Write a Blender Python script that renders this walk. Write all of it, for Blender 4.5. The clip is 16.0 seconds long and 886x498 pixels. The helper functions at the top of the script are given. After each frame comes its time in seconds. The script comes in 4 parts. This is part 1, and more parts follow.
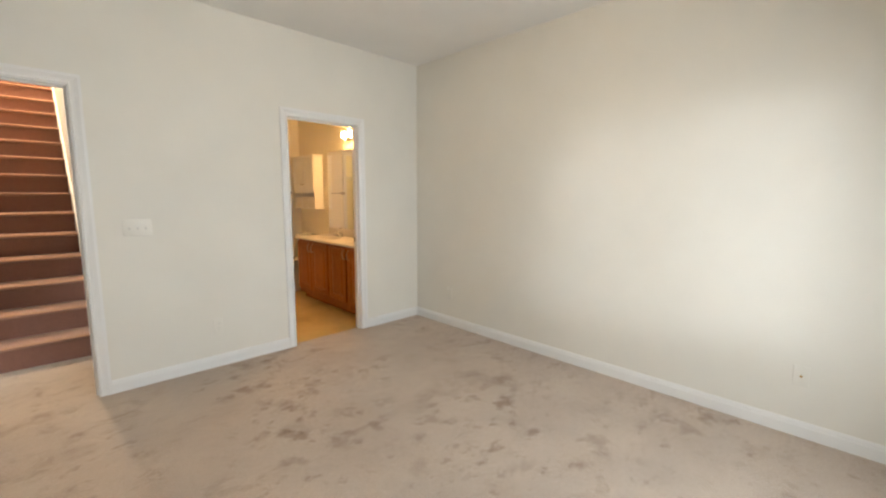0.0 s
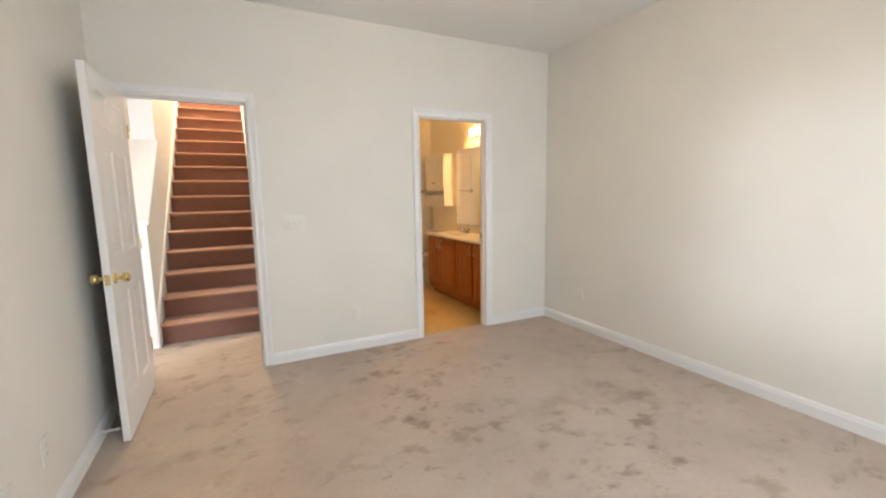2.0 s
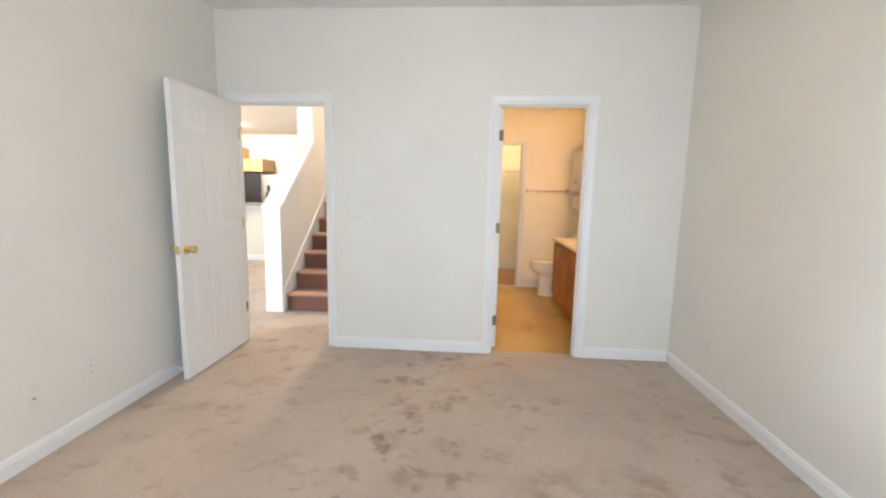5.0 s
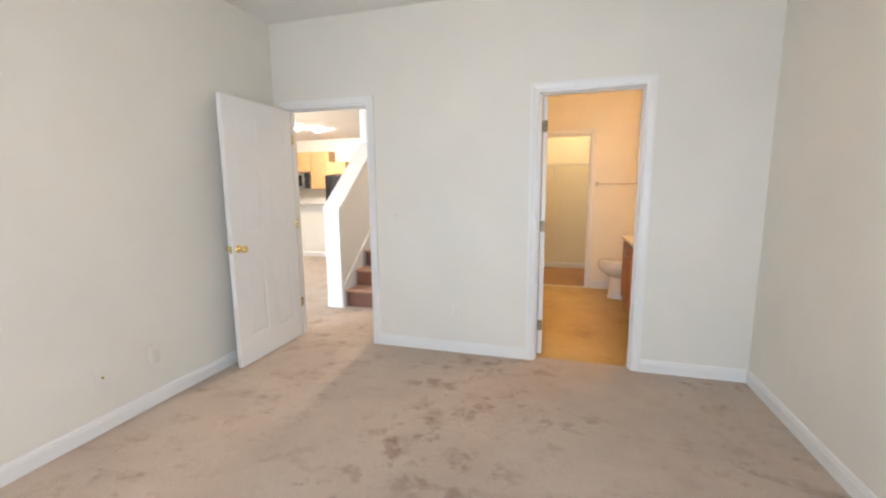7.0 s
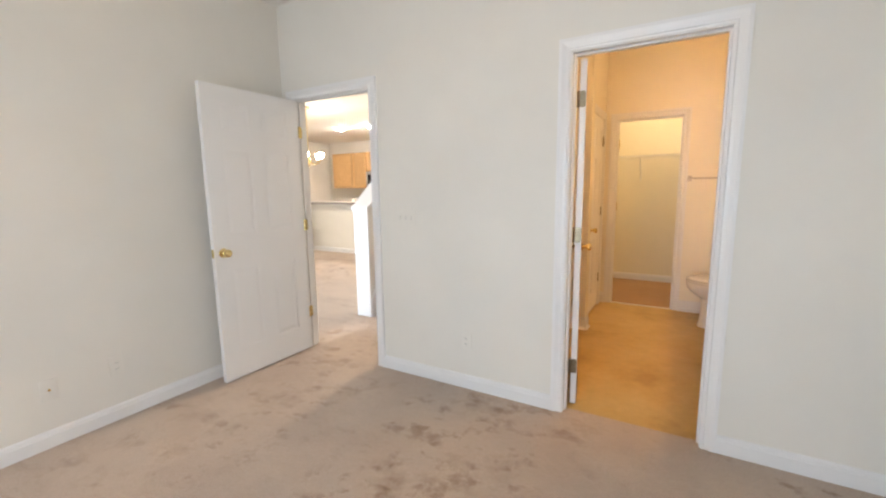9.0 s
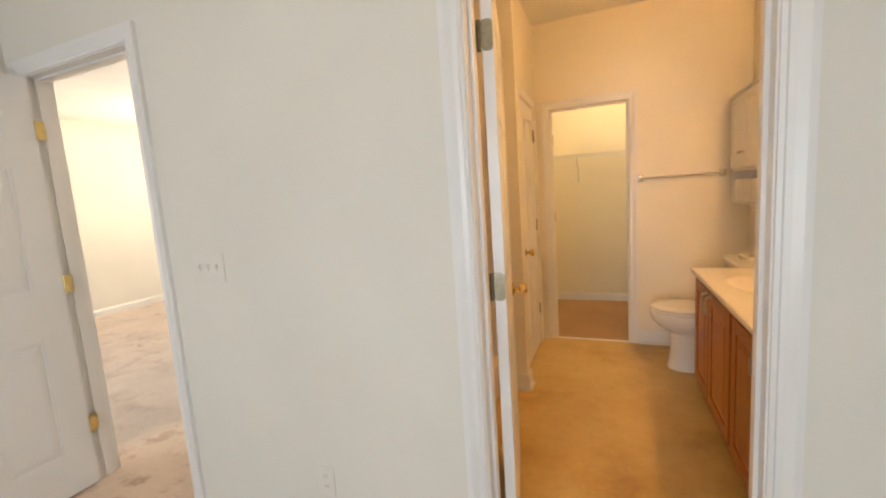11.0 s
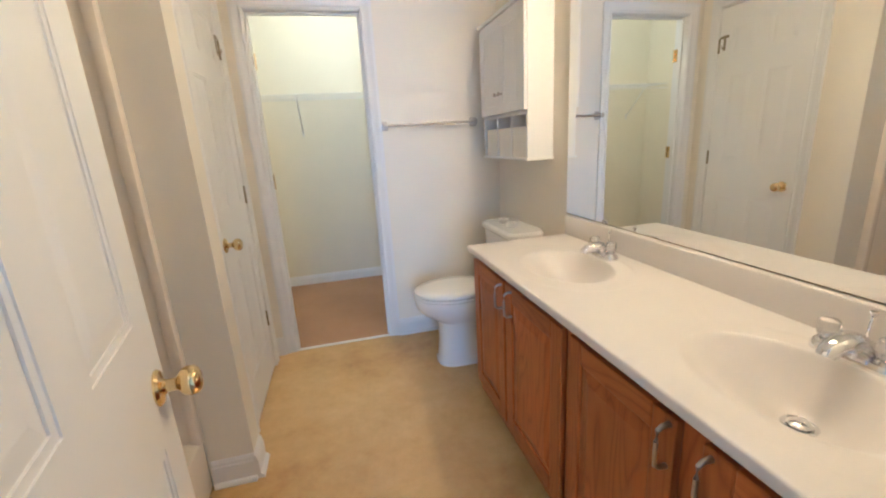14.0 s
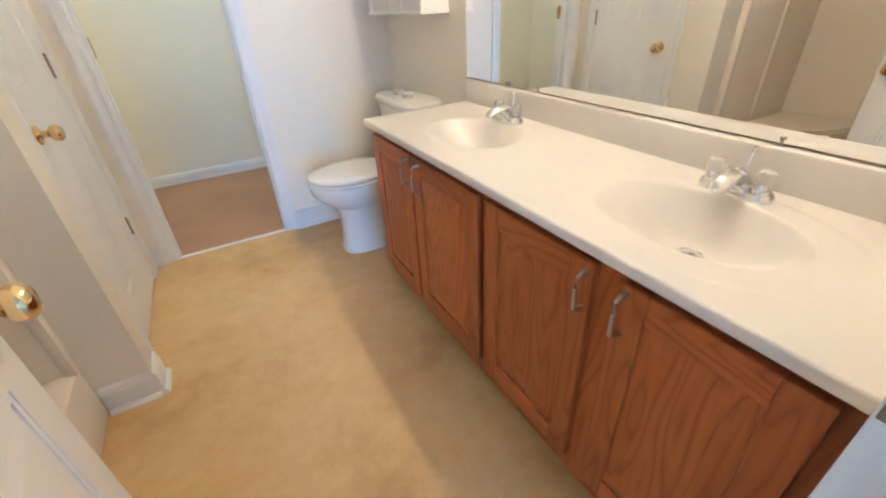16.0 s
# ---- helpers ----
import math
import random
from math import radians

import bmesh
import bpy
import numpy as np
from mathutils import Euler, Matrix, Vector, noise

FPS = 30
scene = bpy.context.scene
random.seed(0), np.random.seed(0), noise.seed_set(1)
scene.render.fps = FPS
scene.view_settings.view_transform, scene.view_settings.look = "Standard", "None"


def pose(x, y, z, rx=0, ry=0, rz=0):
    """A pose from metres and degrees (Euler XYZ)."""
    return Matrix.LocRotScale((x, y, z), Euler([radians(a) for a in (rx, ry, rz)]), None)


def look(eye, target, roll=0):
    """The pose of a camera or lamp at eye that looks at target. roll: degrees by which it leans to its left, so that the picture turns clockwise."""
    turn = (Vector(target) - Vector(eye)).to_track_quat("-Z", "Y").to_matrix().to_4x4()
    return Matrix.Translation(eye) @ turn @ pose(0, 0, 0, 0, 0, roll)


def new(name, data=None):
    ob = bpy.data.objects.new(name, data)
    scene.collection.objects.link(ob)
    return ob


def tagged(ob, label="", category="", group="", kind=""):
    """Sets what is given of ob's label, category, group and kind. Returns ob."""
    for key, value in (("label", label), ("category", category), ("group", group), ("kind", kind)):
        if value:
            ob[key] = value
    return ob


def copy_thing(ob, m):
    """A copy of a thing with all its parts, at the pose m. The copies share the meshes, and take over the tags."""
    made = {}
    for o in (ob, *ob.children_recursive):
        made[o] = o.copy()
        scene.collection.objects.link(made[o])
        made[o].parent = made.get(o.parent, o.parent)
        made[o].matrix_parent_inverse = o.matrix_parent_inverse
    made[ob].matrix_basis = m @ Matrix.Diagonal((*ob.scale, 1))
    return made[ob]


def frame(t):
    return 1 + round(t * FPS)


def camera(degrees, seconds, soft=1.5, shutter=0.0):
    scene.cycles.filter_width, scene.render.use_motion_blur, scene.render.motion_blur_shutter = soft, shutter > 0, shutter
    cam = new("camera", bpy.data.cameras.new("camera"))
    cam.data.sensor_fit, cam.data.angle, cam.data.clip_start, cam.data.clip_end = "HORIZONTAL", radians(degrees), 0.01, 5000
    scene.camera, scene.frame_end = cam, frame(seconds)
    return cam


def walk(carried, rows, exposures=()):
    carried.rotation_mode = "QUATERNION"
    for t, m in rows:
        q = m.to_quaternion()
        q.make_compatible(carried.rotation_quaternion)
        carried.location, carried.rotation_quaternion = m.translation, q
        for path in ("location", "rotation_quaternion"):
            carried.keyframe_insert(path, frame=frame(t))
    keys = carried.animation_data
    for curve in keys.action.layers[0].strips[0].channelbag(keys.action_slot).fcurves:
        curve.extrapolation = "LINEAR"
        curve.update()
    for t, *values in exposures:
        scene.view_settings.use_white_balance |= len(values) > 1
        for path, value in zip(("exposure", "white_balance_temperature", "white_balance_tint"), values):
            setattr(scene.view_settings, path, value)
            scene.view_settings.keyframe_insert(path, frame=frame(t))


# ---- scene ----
cam = camera(94.4, 16.0, 2.2)
PATH = [
    (0, (0.198, 0.145, 1.379), (1.585, 1.562, 1.12), 0.3),
    (0.5, (0.133, 0.157, 1.401), (1.397, 1.681, 1.124), 0.1),
    (1, (0.123, 0.134, 1.366), (1.246, 1.767, 1.095), -0.4),
    (1.5, (0.159, 0.131, 1.344), (1.169, 1.838, 1.082), -0.6),
    (2, (0.267, 0.203, 1.346), (1.151, 1.978, 1.084), -1.0),
    (2.5, (0.471, 0.295, 1.367), (1.218, 2.132, 1.109), -1.0),
    (3, (0.676, 0.302, 1.35), (1.26, 2.193, 1.061), -1.0),
    (3.5, (0.932, 0.255, 1.359), (1.346, 2.192, 1.08), -0.2),
    (4, (1.168, 0.297, 1.35), (1.43, 2.263, 1.09), -0.1),
    (4.5, (1.383, 0.333, 1.365), (1.466, 2.313, 1.095), 0.4),
    (5, (1.58, 0.306, 1.349), (1.452, 2.284, 1.077), 1.2),
    (7.5, (2.089, 0.62, 1.363), (1.39, 2.468, 1.056), -0.6),
    (8, (2.274, 0.809, 1.359), (1.364, 2.56, 1.028), -0.3),
    (8.2, (2.337, 0.9, 1.354), (1.357, 2.61, 1.017), -0.4),
    (10.3, (2.279, 2.183, 1.343), (1.344, 3.938, 1.127), -2.7),
    (10.5, (2.223, 2.308, 1.355), (1.348, 4.092, 1.131), -3.0),
    (11, (2.145, 2.544, 1.355), (1.386, 4.378, 1.109), -3.9),
    (11.5, (2.134, 2.812, 1.34), (1.469, 4.683, 1.106), -4.0),
    (12, (2.138, 3.04, 1.327), (1.621, 4.952, 1.048), -4.7),
    (12.5, (2.101, 3.224, 1.306), (1.821, 5.173, 0.956), -4.4),
    (13, (2.059, 3.408, 1.308), (2.031, 5.365, 0.896), -3.9),
    (13.5, (2.061, 3.552, 1.302), (2.253, 5.493, 0.862), -3.7),
    (14, (2.063, 3.668, 1.301), (2.514, 5.548, 0.789), -3.4),
    (14.5, (2.052, 3.739, 1.295), (2.739, 5.503, 0.651), -3.9),
    (15, (2.045, 3.762, 1.271), (2.832, 5.422, 0.479), -4.0),
    (15.5, (2.052, 3.762, 1.248), (2.863, 5.34, 0.325), -3.6),
    (16, (2.05, 3.763, 1.225), (2.857, 5.272, 0.19), -3.1),
]
EXPOSURES = [
    (0, -0.48, 7250, 12), (1, -0.40, 7150, 14), (2, -0.34, 7000, 15), (3, -0.26, 6750, 16), (4, -0.14, 6500, 15), (5, -0.18, 6450, 13), (8, -0.30, 6650, 15), (10.3, -0.36, 6900, 15), (11, -0.42, 7100, 14), (11.5, -0.42, 7000, 14),
    (12, -0.38, 6850, 13), (12.5, -0.38, 6300, 10), (13, -0.32, 5450, 6), (13.5, -0.22, 4350, 4), (14, -0.13, 4020, 4), (14.5, -0.04, 3930, 4), (15, 0.06, 3920, 3), (16, 0.18, 3920, 4),
]
walk(cam, [(t, look(eye, target, roll)) for t, eye, target, roll in PATH], EXPOSURES)

# ---- world and large lights ----
world = bpy.data.worlds.new("world")
scene.world = world
world.use_nodes = True
_wn = world.node_tree.nodes
_sky = _wn.new("ShaderNodeTexSky")
_sky.sky_type, _sky.sun_disc = "NISHITA", False
_sky.sun_elevation, _sky.sun_rotation = radians(4), radians(218)
world.node_tree.links.new(_sky.outputs[0], _wn["Background"].inputs[0])
_wn["Background"].inputs[1].default_value = 0.1


def area(name, m, w, h, watts, color, spread=180):
    li = bpy.data.lights.new(name, "AREA")
    li.shape, li.size, li.size_y, li.energy, li.color = "RECTANGLE", w, h, watts, color
    li.spread = radians(spread)
    ob = new(name, li)
    ob.matrix_world = m
    return ob


DAY = (0.70, 0.85, 1.0)
# daylight in the openings of the bedroom window and the living room's patio door
area("window_daylight", look((1.72, -0.775, 1.30), (1.35, 2.0, 0.75)), 1.32, 1.32, 64, DAY, 150)
area("patio_daylight", look((-4.70, 0.65, 1.05), (-1.7, 1.25, 0.9)), 2.05, 1.95, 340, DAY)
# low hazy sun from the south-west
_sun = bpy.data.lights.new("sun", "SUN")
_sun.energy, _sun.angle, _sun.color = 1.4, radians(8), (0.80, 0.90, 1.0)
new("sun", _sun).matrix_world = look((0, -20, 5), (0.61 * 20, -20 + 0.79 * 20, 5 - 0.06 * 20))

# ---- materials ----
def mat(name, rough=0.5, metal=0.0):
    m = bpy.data.materials.new(name)
    m.use_nodes = True
    b = m.node_tree.nodes["Principled BSDF"]
    b.inputs["Roughness"].default_value, b.inputs["Metallic"].default_value = rough, metal
    return m, m.node_tree, b


def noisy(t, scale, detail=4.0, rough=0.55, stretch=(1, 1, 1), coords="Object"):
    tc, mp, n = t.nodes.new("ShaderNodeTexCoord"), t.nodes.new("ShaderNodeMapping"), t.nodes.new("ShaderNodeTexNoise")
    mp.inputs["Scale"].default_value = stretch
    n.inputs["Scale"].default_value, n.inputs["Detail"].default_value, n.inputs["Roughness"].default_value = scale, detail, rough
    t.links.new(tc.outputs[coords], mp.inputs[0])
    t.links.new(mp.outputs[0], n.inputs[0])
    return n.outputs["Fac"]


def ramp(t, fac, stops):
    r = t.nodes.new("ShaderNodeValToRGB")
    e = r.color_ramp.elements
    while len(e) < len(stops):
        e.new(0.5)
    for k, (p, c) in zip(e, stops):
        k.position, k.color = p, (*c, 1)
    t.links.new(fac, r.inputs[0])
    return r.outputs[0]


def mix(t, fac, a, b, how="MIX"):
    n = t.nodes.new("ShaderNodeMix")
    n.data_type, n.blend_type = "RGBA", how
    for sock, v in ((n.inputs[0], fac), (n.inputs[6], a), (n.inputs[7], b)):
        if isinstance(v, (int, float)):
            sock.default_value = v
        elif isinstance(v, tuple):
            sock.default_value = (*v, 1)
        else:
            t.links.new(v, sock)
    return n.outputs[2]


def bump(t, b, height, strength, dist):
    n = t.nodes.new("ShaderNodeBump")
    n.inputs["Strength"].default_value, n.inputs["Distance"].default_value = strength, dist
    t.links.new(height, n.inputs["Height"])
    if b.inputs["Normal"].links:
        t.links.new(b.inputs["Normal"].links[0].from_socket, n.inputs["Normal"])
    t.links.new(n.outputs[0], b.inputs["Normal"])


def paint(name, color, rough, relief=0.15, grain=220, vary=0.06):
    m, t, b = mat(name, rough)
    low = tuple(c * (1 - vary) for c in color)
    t.links.new(ramp(t, noisy(t, 1.6, 5), [(0.3, low), (0.7, color)]), b.inputs["Base Color"])
    bump(t, b, noisy(t, grain, 3), relief, 0.0012)
    bump(t, b, noisy(t, 9, 3), 0.06, 0.004)
    r = t.nodes.new("ShaderNodeMapRange")
    r.inputs["To Min"].default_value, r.inputs["To Max"].default_value = rough - 0.05, rough + 0.08
    t.links.new(noisy(t, 6, 4), r.inputs[0])
    t.links.new(r.outputs[0], b.inputs["Roughness"])
    return m


def carpet(name, light, dark, stain, blotch=0.5, stain_at=0.60):
    m, t, b = mat(name, 0.95)
    fine = noisy(t, 190, 3, 0.7)
    tuft = noisy(t, 42, 4, 0.65)
    base = ramp(t, tuft, [(0.20, dark), (0.60, light)])
    base = mix(t, 0.6, base, ramp(t, fine, [(0.3, tuple(c * 0.6 for c in light)), (0.7, tuple(min(1, c * 1.35) for c in light))]))
    broad = ramp(t, noisy(t, 1.7, 6, 0.62), [(0.36, (0.70, 0.68, 0.69)), (0.62, (1.0, 1.0, 1.0))])
    base = mix(t, blotch, base, broad, "MULTIPLY")
    for size, at, soft in ((2.2, stain_at, 0.16), (5.0, stain_at, 0.10), (9.0, stain_at + 0.04, 0.12)):
        where = ramp(t, noisy(t, 0.8 + size * 0.04, 3, 0.5), [(0.40, (0.05, 0.05, 0.05)), (0.60, (1, 1, 1))])
        spots = ramp(t, noisy(t, size, 6, 0.66, (1.0, 1.2, 1.0)), [(at, (0, 0, 0)), (at + soft, (0.85, 0.85, 0.85))])
        base = mix(t, mix(t, 1.0, spots, where, "MULTIPLY"), base, mix(t, 1.0, base, stain, "MULTIPLY"))
    t.links.new(base, b.inputs["Base Color"])
    b.inputs["Specular IOR Level"].default_value = 0.1
    b.inputs["Sheen Weight"].default_value = 0.25
    bump(t, b, fine, 0.7, 0.007)
    bump(t, b, tuft, 0.28, 0.010)
    return m


def wood(name, light, mid, dark, rough, along=2, scale=1.0, variety=0.25):
    m, t, b = mat(name, rough)
    s = [7.0 * scale] * 3
    s[along] = 1.0 * scale
    tc, mp = t.nodes.new("ShaderNodeTexCoord"), t.nodes.new("ShaderNodeMapping")
    oi = t.nodes.new("ShaderNodeObjectInfo")
    shift = t.nodes.new("ShaderNodeVectorMath")
    shift.operation = "MULTIPLY_ADD"
    comb = t.nodes.new("ShaderNodeCombineXYZ")
    for k in range(3):
        t.links.new(oi.outputs["Random"], comb.inputs[k])
    shift.inputs[1].default_value = (7.3, 5.1, 11.7)
    t.links.new(comb.outputs[0], shift.inputs[0])
    t.links.new(tc.outputs["Object"], shift.inputs[2])
    mp.inputs["Scale"].default_value = s
    t.links.new(shift.outputs[0], mp.inputs[0])
    cath = t.nodes.new("ShaderNodeTexNoise")
    cath.inputs["Scale"].default_value, cath.inputs["Detail"].default_value = 0.9, 2
    t.links.new(mp.outputs[0], cath.inputs[0])
    rings = t.nodes.new("ShaderNodeMath")
    rings.operation = "MULTIPLY"
    rings.inputs[1].default_value = 17.0
    t.links.new(cath.outputs["Fac"], rings.inputs[0])
    saw = t.nodes.new("ShaderNodeMath")
    saw.operation = "PINGPONG"
    saw.inputs[1].default_value = 0.5
    t.links.new(rings.outputs[0], saw.inputs[0])
    col = ramp(t, saw.outputs[0], [(0.0, dark), (0.16, mid), (0.5, light)])
    s2 = [160.0] * 3
    s2[along] = 5.0
    pores = noisy(t, 1.0, 3, 0.6, tuple(s2))
    col = mix(t, 0.22, col, ramp(t, pores, [(0.34, tuple(c * 0.7 for c in dark)), (0.50, light)]), "MIX")
    hue = t.nodes.new("ShaderNodeHueSaturation")
    vr = t.nodes.new("ShaderNodeMapRange")
    vr.inputs["To Min"].default_value, vr.inputs["To Max"].default_value = 1 - variety / 2, 1 + variety / 2
    t.links.new(oi.outputs["Random"], vr.inputs[0])
    t.links.new(vr.outputs[0], hue.inputs["Value"])
    t.links.new(col, hue.inputs["Color"])
    t.links.new(hue.outputs[0], b.inputs["Base Color"])
    b.inputs["Specular IOR Level"].default_value = 0.3
    bump(t, b, pores, 0.15, 0.001)
    return m


def plain(name, color, rough, metal=0.0, wear=0.06, scale=30, spread=0.05):
    m, t, b = mat(name, rough, metal)
    t.links.new(ramp(t, noisy(t, scale, 4), [(0.3, tuple(c * (1 - wear) for c in color)), (0.7, color)]), b.inputs["Base Color"])
    r = t.nodes.new("ShaderNodeMapRange")
    r.inputs["To Min"].default_value, r.inputs["To Max"].default_value = max(0.02, rough - spread), rough + spread
    t.links.new(noisy(t, scale * 2, 4), r.inputs[0])
    t.links.new(r.outputs[0], b.inputs["Roughness"])
    return m


def glow(name, color, strength):
    m, t, b = mat(name, 0.4)
    b.inputs["Base Color"].default_value = (*color, 1)
    b.inputs["Emission Color"].default_value = (*color, 1)
    b.inputs["Emission Strength"].default_value = strength
    return m


def clear(name, tint, rough, ior=1.49):
    m, t, b = mat(name, rough)
    b.inputs["Base Color"].default_value = (*tint, 1)
    b.inputs["Transmission Weight"].default_value = 1.0
    b.inputs["IOR"].default_value = ior
    return m


WALL = paint("wall_paint", (0.753, 0.731, 0.670), 0.6)
BATH_WALL = paint("bath_paint", (0.82, 0.777, 0.67), 0.5)
CLOSET_WALL = paint("closet_paint", (0.80, 0.755, 0.60), 0.6)
CEIL = paint("ceiling_paint", (0.82, 0.81, 0.78), 0.75, 0.35, 90)
TRIM = paint("trim_paint", (0.78, 0.78, 0.77), 0.32, 0.03, 60, 0.03)
DOOR = paint("door_paint", (0.80, 0.795, 0.78), 0.30, 0.10, 130, 0.03)
CARPET = carpet("carpet", (0.54, 0.438, 0.352), (0.42, 0.335, 0.265), (0.56, 0.46, 0.375), 0.5, 0.535)
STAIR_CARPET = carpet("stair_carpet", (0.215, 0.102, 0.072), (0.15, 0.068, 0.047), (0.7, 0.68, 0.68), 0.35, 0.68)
CLOSET_CARPET = carpet("closet_carpet", (0.43, 0.255, 0.125), (0.32, 0.185, 0.088), (0.62, 0.55, 0.5), 0.5, 0.60)
OAK = wood("stained_oak", (0.37, 0.114, 0.020), (0.325, 0.094, 0.016), (0.225, 0.060, 0.010), 0.32)
OAK_FLAT = wood("stained_oak_rail", (0.37, 0.114, 0.020), (0.325, 0.094, 0.016), (0.225, 0.060, 0.010), 0.32, 1)
MAPLE = wood("maple", (0.62, 0.40, 0.19), (0.56, 0.35, 0.16), (0.48, 0.29, 0.12), 0.4)
MARBLE = plain("cultured_marble", (0.66, 0.625, 0.585), 0.30, 0.0, 0.03, 5, 0.006)
CERAMIC = plain("porcelain", (0.80, 0.79, 0.76), 0.07, 0.0, 0.02, 4)
ACRYLIC = plain("fibreglass", (0.84, 0.77, 0.65), 0.2, 0.0, 0.03, 4)
BRASS = plain("polished_brass", (0.84, 0.66, 0.31), 0.14, 1.0, 0.15, 20)
BRASS_OLD = plain("aged_brass", (0.34, 0.29, 0.20), 0.34, 1.0, 0.3, 60)
CHROME = plain("chrome", (0.78, 0.78, 0.80), 0.08, 1.0, 0.04, 20)
NICKEL = plain("brushed_nickel", (0.52, 0.48, 0.43), 0.30, 1.0, 0.1, 60)
MIRROR = plain("mirror_silver", (0.90, 0.91, 0.90), 0.0, 1.0, 0.0, 3)
MIRROR.node_tree.nodes["Principled BSDF"].inputs["Roughness"].default_value = 0.0
for _l in list(MIRROR.node_tree.nodes["Principled BSDF"].inputs["Roughness"].links):
    MIRROR.node_tree.links.remove(_l)
CRYSTAL = clear("clear_acrylic", (0.95, 0.95, 0.94), 0.16, 1.30)
CRYSTAL.node_tree.nodes["Principled BSDF"].inputs["Transmission Weight"].default_value = 0.80
GLASS = clear("window_glass", (0.98, 0.99, 0.99), 0.0, 1.45)
PLASTIC = plain("ivory_plastic", (0.74, 0.72, 0.66), 0.35, 0.0, 0.03)
BLACK = plain("black_plastic", (0.015, 0.015, 0.017), 0.25)
STEEL = plain("stainless", (0.55, 0.56, 0.57), 0.28, 1.0, 0.08)
GREY = plain("grey_counter", (0.32, 0.31, 0.30), 0.3, 0.0, 0.3, 90)
LACQUER = paint("white_lacquer", (0.87, 0.87, 0.86), 0.32, 0.03, 60, 0.02)
WIRE = plain("white_wire", (0.78, 0.78, 0.76), 0.4)
LAMP_WARM = glow("lit_globe", (1.0, 0.57, 0.22), 285.0)
LAMP_SOFT = glow("lit_bowl", (1.0, 0.76, 0.48), 52.0)
LAMP_STAIR = glow("lit_stair_bowl", (1.0, 0.82, 0.62), 250.0)
LAMP_CLOSET = glow("lit_closet_bulb", (1.0, 0.73, 0.42), 500.0)
LAMP_DOWN = glow("lit_lens", (1.0, 0.90, 0.78), 1500.0)
LAMP_SHADE = glow("lit_shade", (1.0, 0.84, 0.62), 190.0)


def vinyl():
    m, t, b = mat("vinyl", 0.35)
    big = noisy(t, 1.9, 6, 0.62)
    fine = noisy(t, 16, 6, 0.7)
    col = ramp(t, big, [(0.32, (0.36, 0.208, 0.062)), (0.45, (0.54, 0.352, 0.116)), (0.64, (0.65, 0.465, 0.190))])
    col = mix(t, 0.35, col, ramp(t, fine, [(0.3, (0.42, 0.27, 0.09)), (0.7, (0.64, 0.455, 0.19))]))
    streak = ramp(t, noisy(t, 1.0, 5, 0.7, (7, 26, 1)), [(0.66, (0, 0, 0)), (0.74, (0.5, 0.5, 0.5))])
    col = mix(t, streak, col, (0.58, 0.45, 0.28))
    t.links.new(col, b.inputs["Base Color"])
    r = t.nodes.new("ShaderNodeMapRange")
    r.inputs["To Min"].default_value, r.inputs["To Max"].default_value = 0.26, 0.5
    t.links.new(fine, r.inputs[0])
    t.links.new(r.outputs[0], b.inputs["Roughness"])
    bump(t, b, fine, 0.12, 0.002)
    return m


VINYL = vinyl()


def lit_lip(m, paler):
    """Overhead light on a carpeted step's top and lip, painted as a pale tone."""
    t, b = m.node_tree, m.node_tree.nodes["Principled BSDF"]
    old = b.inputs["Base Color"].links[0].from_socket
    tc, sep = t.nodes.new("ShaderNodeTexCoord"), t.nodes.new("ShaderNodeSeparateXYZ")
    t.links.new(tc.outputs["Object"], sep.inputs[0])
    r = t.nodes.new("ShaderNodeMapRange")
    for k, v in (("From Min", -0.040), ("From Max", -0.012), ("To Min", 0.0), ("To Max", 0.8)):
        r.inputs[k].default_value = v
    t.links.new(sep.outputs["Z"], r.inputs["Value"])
    grain = ramp(t, noisy(t, 60, 4), [(0.3, tuple(c * 0.8 for c in paler)), (0.7, paler)])
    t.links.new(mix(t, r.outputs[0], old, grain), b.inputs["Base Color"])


# Tan highlight put into the stair carpet where light from above catches it.
lit_lip(STAIR_CARPET, (0.48, 0.26, 0.16))

# ---- mesh helpers ----
def box(bm, x0, x1, y0, y1, z0, z1, bevel=0.0, seg=2):
    vs = [bm.verts.new(v) for v in ((x0, y0, z0), (x1, y0, z0), (x1, y1, z0), (x0, y1, z0), (x0, y0, z1), (x1, y0, z1), (x1, y1, z1), (x0, y1, z1))]
    fs = [bm.faces.new([vs[k] for k in q]) for q in ((3, 2, 1, 0), (4, 5, 6, 7), (0, 1, 5, 4), (1, 2, 6, 5), (2, 3, 7, 6), (3, 0, 4, 7))]
    if bevel:
        es = {e for f in fs for e in f.edges}
        bmesh.ops.bevel(bm, geom=list(es), offset=bevel, segments=seg, affect="EDGES", profile=0.6)
    return bm


